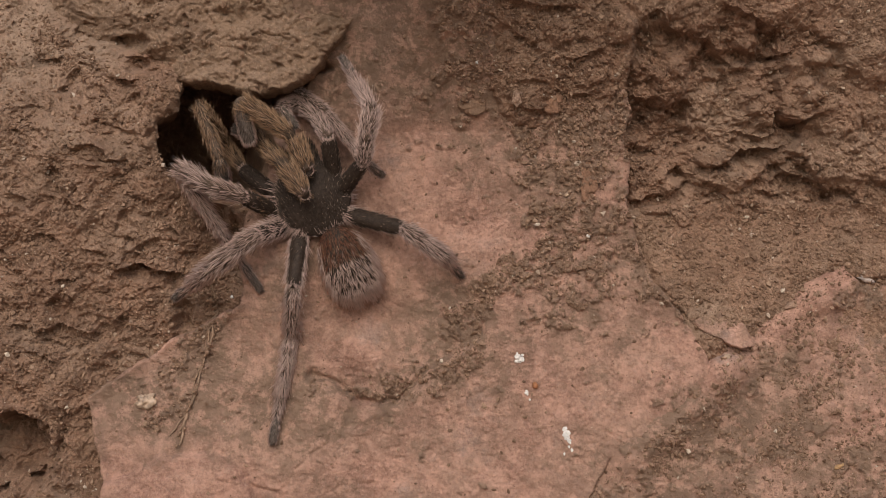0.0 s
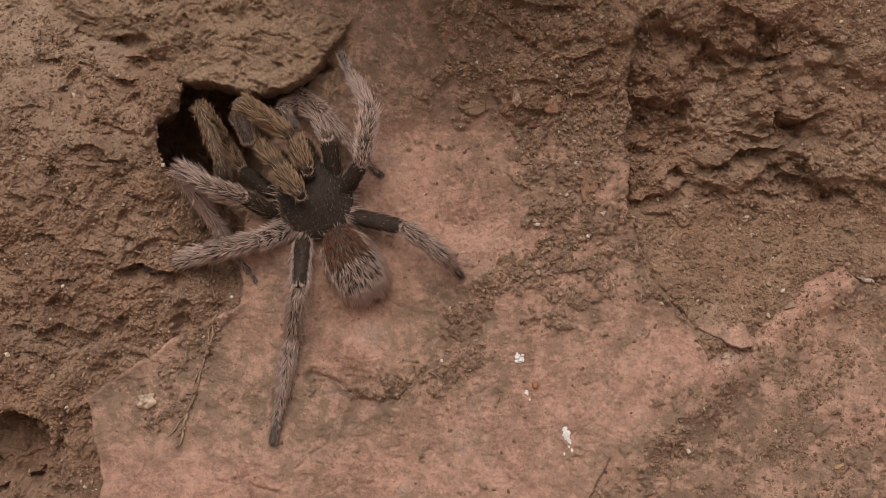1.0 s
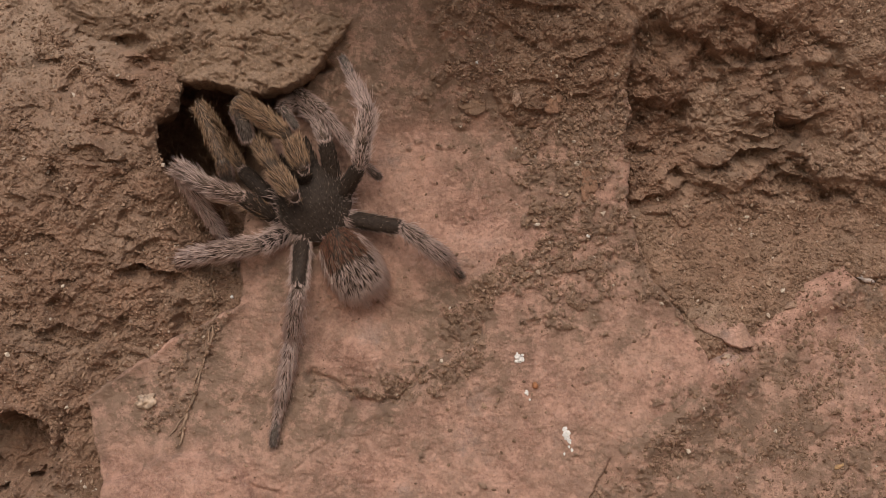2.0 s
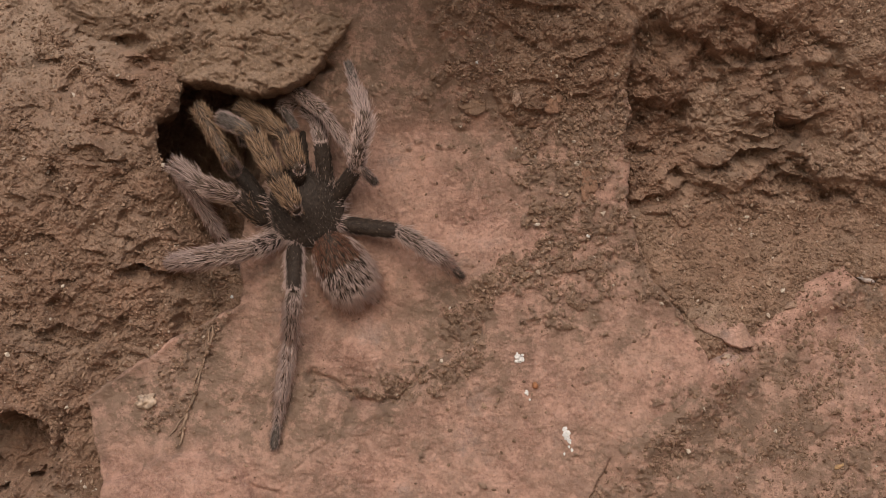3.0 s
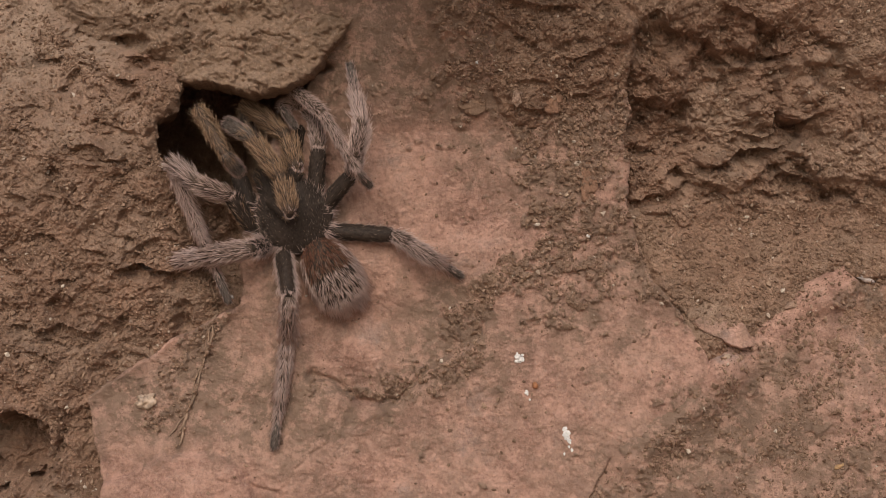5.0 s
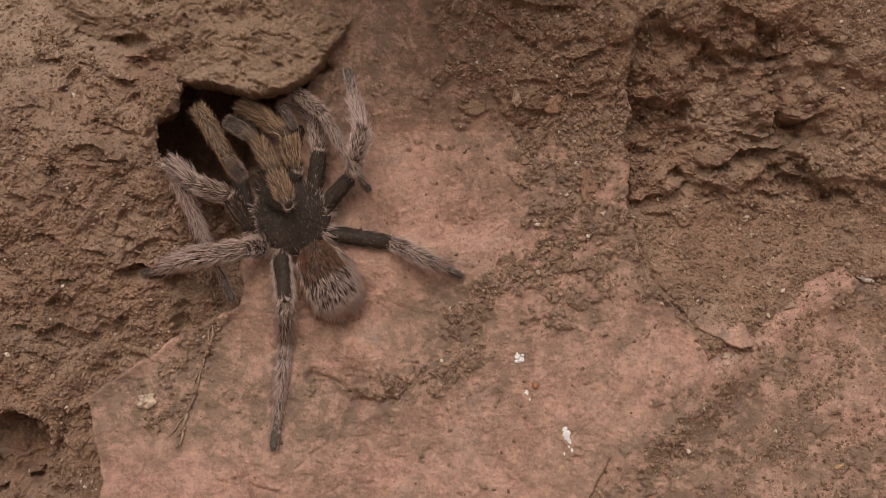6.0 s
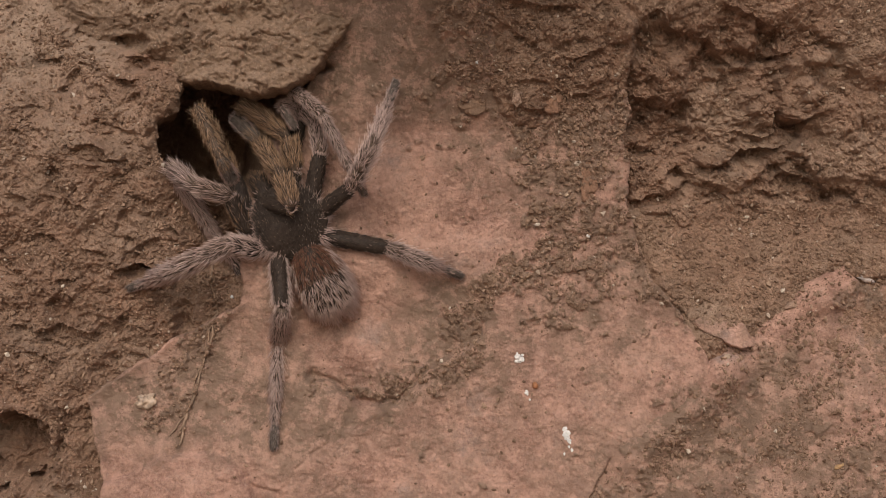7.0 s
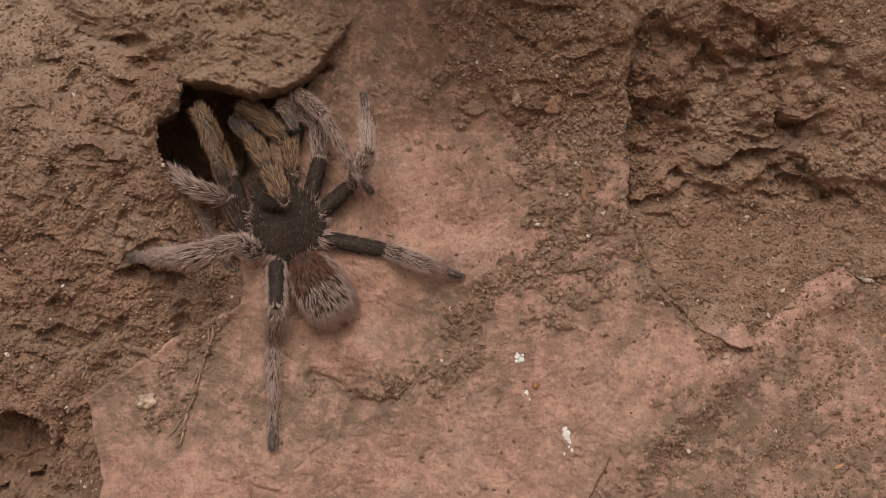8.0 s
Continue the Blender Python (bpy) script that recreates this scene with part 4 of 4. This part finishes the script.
def coats_for(side, piece, length):
    """Skin, shape and hair of one piece of a limb."""
    palp, inner = "palp" in side, side == "left_first"
    gold = palp or inner
    main, long = (GOLD, TAN_HAIR) if gold else (ROSE if side in ("left_second", "left_third") else PALE, PALE)
    lo, hi = (0.07, 0.9) if gold else (0.0, 0.98)
    k, trim = length / 60, {"right_first": 0.7, "right_second": 0.8, "left_third": 1.15}.get(side, 1.0)
    if piece == "femur":
        extra = {"left_third": [(PALE, 420, 16, 0.0, 1.0, False)], "left_fourth": [(PALE, 330, 14, 0.0, 1.0, "rim")], "right_fourth": [(ROSE, 110, 11, 0.0, 1.0, "rim")],
                 "left_second": [(GOLD, 90, 11, 0.1, 1.0, False), (ROSE, 40, 10, 0.5, 1.0, False)]}.get(side, [])
        return CHITIN, tube(14.5, 13.5), [(BLACK, 520, 4.5, 0.02, 0.95, False), (main, 30, 9, 0.9, 1.0, False), (BROWN, 36, 5, 0.05, 0.9, False), (PALE, 110, 5, 0.95, 0.985, False)] + extra
    if piece == "tarsus":
        if gold:
            return PAD, swell(10.5 if inner else 11.5, 0.8), [(BLACK, 260, 5, 0.0, 1.0, False), (GREY, 300, 6, 0.05, 1.0, True), (TAN_HAIR, 110, 12, 0.0, 0.3, False), (PALE, 420, 8, 0.25, 1.0, "rim"), (PALE, 120, 7, 0.93, 1.0, False)]
        return PAD, tube(6.6, 6.0), [(BLACK, 80, 4, 0.0, 1.0, False), (long, 60, 9, 0.0, 0.4, False), (GREY, 220, 5, 0.1, 1.0, False), (PALE, 110, 6, 0.2, 1.0, "rim")]
    fat = 13.0 if palp and piece == "patella" else 12.0 if palp else 8.5 if inner else 9.0 if side == "right_first" else 13.5 if side == "left_third" else 12.0
    if piece == "patella":
        return SKIN, swell(fat, 0.9), [(main, int(480 * k), 11 * trim, lo, hi, False), (long, int((120 if gold else 170) * k), 15 * trim, lo, hi - 0.04, False), (BLACK, int((200 if gold else 90) * k), 8, 0, 0.95, False), (PALE, 70, 7, 0.0, 0.05, False)]
    if piece == "tibia":
        return SKIN, swell(fat, 0.85), [(main, int(460 * k), 12 * trim, lo, hi, False), (long, int((110 if gold else 160) * k), 17 * trim, lo, hi - 0.04, False), (BLACK, int((200 if gold else 90) * k), 8, 0, 0.95, False)]
    thick = swell(8.5, 0.9) if inner else tube(8.2 if side == "right_first" else 12.5 if side == "left_third" else 10.0, 8.0 if side == "left_third" else 6.2)
    return SKIN, thick, [(GOLD, int(150 * k) if inner else 0, 11, 0.0, 0.95, False), (long, int((50 if inner else 330) * k), 13 * trim, 0.0, 0.7, False), (long, int((60 if inner else 170) * k), 11, 0.6, 1.0, False), (long, int((30 if inner else 90) * k), 18 * trim, 0.0, 0.65, False), (BLACK, int(70 * k), 6, 0, 1, False)]


def build_limb(side, place, deep, lengths, seed, thing):
    """A coxa under the body and, under it, the pieces of the limb in order."""
    root = body_pose(0).inverted() @ at(*place, deep)
    name = "pedipalp" if "palp" in side else "leg"
    rear = side in ("left_third", "left_fourth", "right_third", "right_fourth")
    coxa = part(name, furry(name, 34, tube(13, 13), CHITIN, [(BLACK, 220, 8, 0.1, 0.95, False), (PALE, 240 if rear else 40, 15, 0.35, 1.0, False)], seed), thing)
    coxa.matrix_basis = bone(root * 0.55 + Vector((0, 0, -10 * UNIT)), root, Vector((0, 0, 1)))
    pieces = []
    for k, (piece, length) in enumerate(lengths):
        skin, shape, coats = coats_for(side, piece, length)
        text = {"femur": "black sparsely haired upper leg segment", "tarsus": "dark grey padded foot"}.get(piece, "")
        pieces.append(part(piece, furry(piece, length, shape, skin, coats, seed * 7 + k, 0.8 if piece == "tarsus" and "palp" in side else 1.0), coxa, text))
    return coxa, root, pieces


def build_tarantula():
    thing = tagged(new("tarantula"), "hairy dark tarantula digging at its burrow in the bank", "tarantula")
    shell = furry("carapace", 132, [(0, 0.2), (0.03, 22), (0.12, 40), (0.3, 58), (0.5, 64), (0.7, 57), (0.86, 46), (0.96, 34), (1, 8)], CHITIN,
                  [(BLACK, 2600, 5, 0.02, 0.98, True), (PALE, 170, 12, 0.0, 0.08, False), (BROWN, 60, 4, 0.05, 0.9, True), (GREY, 160, 4, 0.1, 0.9, True), (ROSE, 160, 11, 0.05, 0.9, "rim")], 301, 0.3, 4, 36, 40)
    ob = part("carapace", shell, thing, "black shiny carapace with short hair")
    ob.matrix_basis = Matrix.Translation((0, -64 * UNIT, 0))
    dome = furry("eye_mound", 16, [(0, 0.5), (0.2, 6), (0.6, 7), (1, 1)], CHITIN, [(BLACK, 60, 4, 0, 1, False)], 302, 0.7)
    part("eye_mound", dome, ob).matrix_basis = Matrix.Translation((0, 106 * UNIT, 18 * UNIT))
    belly = furry("abdomen", 130, [(0, 6), (0.05, 18), (0.16, 31), (0.36, 40), (0.62, 44), (0.83, 40), (0.95, 27), (1, 9)], CHITIN,
                  [(RUST, 1500, 10, 0.02, 0.5, True), (TAN_HAIR, 90, 9, 0.05, 0.5, True), (BROWN, 260, 9, 0.3, 0.9, True), (BLACK, 1500, 7, 0.2, 0.9, True), (GOLD, 90, 10, 0.05, 0.75, True), (ROSE, 260, 12, 0.3, 0.9, True), (PALE, 520, 14, 0.52, 1.0, True), (BLACK, 500, 8, 0.3, 0.75, True),
                   (PALE, 1050, 18, 0.15, 1.0, "rim"), (ROSE, 420, 14, 0.2, 0.95, "rim"), (PALE, 460, 14, 0.86, 1.0, False)], 303, 0.85, 0, 30, 34)
    abdomen = part("abdomen", belly, thing, "rust-haired abdomen with pale bristles")
    fangs = []
    for k, side in enumerate((-1, 1)):
        me = furry("chelicera", 52, tube(19, 15), CHITIN, [(GOLD, 60, 11, 0.2, 1.0, True), (BLACK, 500, 8, 0, 1, False)], 310 + k, 0.9)
        fang = part("chelicera", me, thing)
        fang.matrix_basis = Matrix.Translation((side * 19 * UNIT, 56 * UNIT, -12 * UNIT)) @ pose(0, 0, 0, -34, 0, -side * 5)
        fangs.append(fang)
    for side in (-1, 1):
        me = furry("spinneret", 22, tube(5, 3.5), SKIN, [(PALE, 160, 12, 0, 1, False)], 320 + side, 1)
        part("spinneret", me, abdomen).matrix_basis = pose(side * 9 * UNIT, 121 * UNIT, -6 * UNIT, -6, 0, -side * 12)
    limbs = {}
    for n, (side, (place, deep, (femur, shin, foot), _, _)) in enumerate(LEG_PLAN.items()):
        lengths = (("femur", femur), ("patella", shin * math.hypot(0.42, BOW)), ("tibia", shin * math.hypot(0.58, BOW)), ("metatarsus", foot - 46), ("tarsus", 46))
        limbs[side] = build_limb(side, place, deep, lengths, 400 + 11 * n, thing)
    for n, (side, (place, deep, plan)) in enumerate(CHAIN_PLAN.items()):
        limbs[side] = build_limb(side, place, deep, [(piece, length) for piece, length, _ in plan], 500 + 11 * n, thing)
    return thing, abdomen, limbs


TARANTULA, ABDOMEN, CHAINS = build_tarantula()


def walk_limb(side, rows):
    """Key a limb's pieces so that its knee, ankle and tip pass the rows' places on the wall grid: seconds, knee, ankle, tip."""
    coxa, root, pieces = CHAINS[side]
    femur, shin, foot = [k * UNIT for k in LEG_PLAN[side][2]]
    near, (over, height, held) = LEG_PLAN[side][3:]
    keyed = [[] for _ in pieces]
    places = np.array([ease(rows, n / 10) for n in range(81)])
    lift = np.full(81, float(height)) if over is None else over + np.maximum(surface(places[:, 4], places[:, 5]), -40)
    lift = np.convolve(np.pad(lift, 2, "edge"), np.full(5, 0.2), "valid")
    ankle = None
    for n in range(81):
        t = n / 10
        ku, kv, au, av, tu, tv = ease(rows, t)
        m = body_pose(t)
        hip = m @ root
        knee = reach(hip, ku, kv, femur, near)
        tip = at(tu, tv, lift[n])
        ankle = bend(knee, tip, shin, foot, au, av, held, ankle)
        tip = ankle + (tip - ankle).normalized() * foot
        inv = (m @ coxa.matrix_basis).inverted()
        shank = (ankle - knee).normalized()
        a = knee.lerp(ankle, 0.42) + shin * BOW * (OUTWARD - shank * OUTWARD.dot(shank)).normalized()
        b = ankle.lerp(tip, 1 - 46 * UNIT / foot)
        for piece, (p, q) in zip(keyed, ((hip, knee), (knee, a), (a, ankle), (ankle, b), (b, tip))):
            piece.append((t, inv @ bone(p, q, OUTWARD)))
    for piece, keys in zip(pieces, keyed):
        walk(piece, keys)


def walk_chain(side, rows):
    """Key a limb's pieces so that the end of each passes its places on the wall grid: seconds, then a pair for each piece."""
    coxa, root, pieces = CHAINS[side]
    plan = CHAIN_PLAN[side][2]
    keyed = [[] for _ in pieces]
    for n in range(81):
        t = n / 10
        m = body_pose(t)
        inv = (m @ coxa.matrix_basis).inverted()
        here, ends = m @ root, ease(rows, t)
        for k, (_, length, way) in enumerate(plan):
            end = reach(here, ends[2 * k], ends[2 * k + 1], length * UNIT, way > 0)
            keyed[k].append((t, inv @ bone(here, end, OUTWARD)))
            here = end
    for piece, keys in zip(pieces, keyed):
        walk(piece, keys)


def motions():
    steps = [n / 10 for n in range(81)]
    walk(TARANTULA, [(t, body_pose(t)) for t in steps])
    tails = []
    for t in steps:
        cu, cv, wu, wv, tu, tv = ease(BODY_ROWS, t)
        tails.append((t, body_pose(t).inverted() @ bone(at(wu, wv, 31), at(tu + 5, tv, 38), OUTWARD)))
    walk(ABDOMEN, tails)
    walk_chain("left_palp", [(0, 540, 345, 505, 295, 452, 240, 418, 228), (0.6, 541, 343, 503, 293, 452, 240, 418, 222), (1.0, 532, 346, 494, 296, 448, 240, 416, 205), (1.5, 520, 350, 478, 300, 440, 240, 415, 190),
                             (1.7, 520, 348, 482, 298, 446, 236, 418, 192), (2.8, 525, 362, 490, 312, 455, 248, 402, 205), (3.0, 525, 372, 492, 318, 447, 235, 388, 208), (3.2, 508, 350, 465, 302, 424, 218, 372, 162), (3.4, 503, 352, 460, 300, 416, 210, 360, 155),
                             (3.7, 490, 344, 445, 295, 410, 204, 357, 150), (4.0, 490, 345, 447, 295, 410, 202, 346, 147), (4.2, 503, 358, 468, 305, 425, 212, 380, 165), (4.3, 518, 372, 488, 318, 450, 230, 392, 180), (4.5, 525, 383, 503, 335, 472, 242, 404, 192),
                             (4.7, 520, 385, 512, 330, 460, 247, 402, 222), (5.8, 500, 350, 455, 300, 425, 238, 398, 195), (6.0, 510, 362, 488, 308, 455, 245, 403, 215), (6.3, 525, 365, 498, 312, 455, 245, 410, 212), (7.0, 516, 367, 500, 312, 458, 250, 415, 208),
                             (7.5, 514, 364, 492, 308, 455, 248, 414, 210), (8.0, 502, 354, 478, 300, 445, 245, 415, 212)])
    walk_chain("right_palp", [(0, 545, 302, 520, 242, 414, 170, 442, 254), (1.0, 544, 302, 518, 242, 414, 172, 440, 252), (1.7, 540, 302, 514, 242, 416, 172, 440, 250), (2.8, 530, 302, 510, 242, 424, 180, 434, 250), (3.2, 528, 302, 506, 244, 424, 180, 434, 258),
                              (3.5, 526, 302, 504, 244, 424, 180, 414, 258), (4.0, 526, 302, 504, 244, 422, 178, 402, 242), (4.2, 526, 300, 506, 244, 428, 178, 420, 250), (4.5, 526, 298, 508, 244, 432, 180, 446, 258), (6.0, 526, 302, 510, 240, 425, 178, 440, 240),
                              (7.0, 525, 302, 510, 240, 426, 178, 446, 244), (8.0, 521, 304, 508, 240, 428, 178, 444, 246)])
    walk_chain("left_first", [(0, 430, 300, 400, 255, 352, 184, 388, 282, 397, 320), (1.5, 430, 302, 400, 255, 352, 184, 390, 284, 399, 320), (2.8, 425, 302, 396, 255, 350, 188, 396, 276, 414, 304), (3.5, 420, 302, 394, 255, 350, 190, 402, 272, 419, 303),
                              (4.5, 420, 304, 394, 257, 350, 192, 396, 272, 424, 303), (5.8, 418, 306, 394, 258, 350, 190, 398, 274, 424, 310), (6.0, 418, 306, 394, 258, 350, 190, 398, 276, 427, 312), (6.5, 416, 308, 392, 258, 350, 190, 394, 278, 416, 316), (7.0, 414, 310, 392, 260, 350, 190, 390, 280, 411, 318), (8.0, 410, 312, 390, 260, 350, 190, 384, 284, 399, 322)])
    walk_chain("left_second", [(t, k, l, a, b, u, v, u + 0.77 * (x - u), v + 0.77 * (y - v), x, y) for t, k, l, a, b, u, v, x, y in (
        (0, 432, 349, 374, 330, 314, 298, 464, 518), (0.5, 431, 349, 372, 330, 314, 298, 468, 520), (1.0, 431, 349, 372, 330, 314, 298, 464, 516), (1.5, 430, 348, 370, 330, 312, 297, 458, 510), (3.0, 418, 347, 358, 327, 308, 292, 455, 510),
        (3.5, 413, 346, 355, 325, 306, 288, 434, 520), (4.0, 412, 346, 354, 325, 306, 288, 418, 536), (4.5, 410, 347, 350, 325, 304, 288, 406, 540), (6.0, 405, 346, 346, 325, 300, 288, 416, 540), (6.5, 406, 348, 346, 328, 300, 292, 446, 512),
        (7.0, 408, 348, 347, 330, 300, 296, 446, 514), (8.0, 402, 348, 342, 332, 298, 304, 442, 524))])
    walk_chain("right_first", [(0, 545, 190, 519, 157, 576, 198, 652, 290, 678, 312), (1.5, 544, 192, 519, 157, 575, 198, 650, 292, 675, 313), (3.0, 540, 198, 519, 157, 573, 198, 640, 298, 665, 325), (3.5, 538, 200, 519, 157, 572, 198, 638, 302, 663, 330),
                               (4.5, 536, 204, 519, 158, 571, 199, 634, 302, 658, 330), (6.0, 534, 208, 519, 159, 571, 200, 632, 308, 653, 337), (6.5, 533, 210, 520, 160, 571, 201, 634, 312, 655, 342), (7.0, 532, 211, 521, 160, 571, 202, 628, 314, 646, 345), (7.5, 531, 213, 523, 161, 571, 203, 626, 318, 644, 350), (8.0, 530, 215, 524, 161, 573, 203, 636, 312, 658, 342)])
    walk_chain("right_second", [(0, 580, 243, 562, 208, 530, 182, 499, 188, 524, 226), (1.5, 578, 246, 562, 210, 530, 182, 499, 188, 524, 226), (3.0, 568, 250, 562, 212, 530, 182, 499, 188, 523, 226), (3.5, 570, 252, 562, 212, 530, 182, 499, 188, 523, 226),
                                (4.5, 563, 258, 558, 214, 530, 182, 498, 188, 523, 226), (6.0, 565, 258, 558, 214, 530, 184, 498, 188, 522, 226), (6.5, 567, 266, 558, 218, 530, 184, 498, 188, 522, 226), (7.0, 567, 268, 560, 220, 530, 184, 498, 188, 522, 226), (8.0, 567, 276, 562, 224, 530, 186, 498, 188, 522, 226)])
    walk_limb("left_third", [(0, 455, 415, 375, 475, 308, 530), (0.2, 457, 414, 380, 470, 310, 527), (0.3, 462, 411, 388, 460, 322, 508), (0.4, 467, 408, 394, 448, 318, 488), (0.6, 466, 412, 392, 443, 284, 480),
                             (0.8, 462, 420, 386, 444, 256, 480), (1.0, 460, 425, 385, 447, 250, 478), (1.5, 466, 428, 385, 450, 255, 470), (3.0, 450, 440, 372, 454, 258, 470), (3.5, 440, 440, 365, 455, 255, 472),
                             (4.5, 448, 440, 370, 456, 248, 472), (5.8, 440, 441, 362, 455, 250, 480), (6.1, 436, 440, 360, 452, 256, 487), (6.3, 428, 440, 354, 446, 270, 460), (6.5, 420, 440, 348, 448, 230, 472),
                             (6.8, 414, 434, 338, 460, 232, 490), (7.0, 408, 432, 330, 470, 226, 512), (7.2, 408, 438, 324, 480, 242, 548), (7.3, 410, 440, 320, 485, 250, 560), (7.5, 406, 437, 320, 482, 240, 555),
                             (7.7, 406, 440, 325, 480, 240, 552), (7.9, 416, 434, 336, 462, 236, 495), (8.0, 425, 430, 346, 448, 226, 456)])
    walk_limb("left_fourth", [(0, 520, 510, 515, 600, 482, 786), (1.0, 530, 510, 517, 600, 482, 786), (1.5, 530, 510, 517, 604, 482, 788), (3.5, 518, 520, 512, 602, 485, 795), (4.5, 515, 522, 510, 610, 485, 795),
                              (6.0, 506, 535, 503, 618, 484, 795), (7.0, 500, 545, 492, 625, 484, 796), (8.0, 490, 547, 486, 622, 482, 796)])
    walk_limb("right_third", [(0, 642, 288, 657, 195, 604, 100), (0.5, 642, 288, 650, 182, 600, 105), (1.0, 641, 289, 654, 190, 602, 95), (1.5, 640, 290, 652, 200, 602, 96), (3.0, 630, 298, 647, 204, 615, 110),
                              (3.5, 628, 300, 643, 205, 618, 110), (4.5, 624, 306, 640, 208, 620, 110), (6.0, 624, 310, 638, 210, 614, 122), (6.5, 624, 316, 640, 215, 616, 130), (6.7, 624, 322, 648, 225, 637, 138),
                              (6.8, 624, 326, 655, 238, 662, 155), (7.0, 622, 332, 664, 245, 702, 142), (7.2, 620, 328, 668, 245, 728, 142), (7.3, 620, 326, 668, 245, 727, 138), (7.5, 621, 326, 655, 246, 705, 138),
                              (7.7, 622, 326, 655, 246, 685, 150), (7.9, 624, 325, 655, 248, 652, 160), (8.0, 625, 325, 654, 248, 642, 164)])
    walk_limb("right_fourth", [(0, 715, 405, 770, 442, 818, 490), (1.5, 715, 402, 772, 446, 818, 490), (3.5, 705, 412, 765, 450, 818, 490), (4.5, 700, 413, 765, 456, 818, 490), (6.5, 695, 436, 762, 465, 818, 490),
                               (8.0, 690, 445, 760, 470, 818, 490)])


motions()
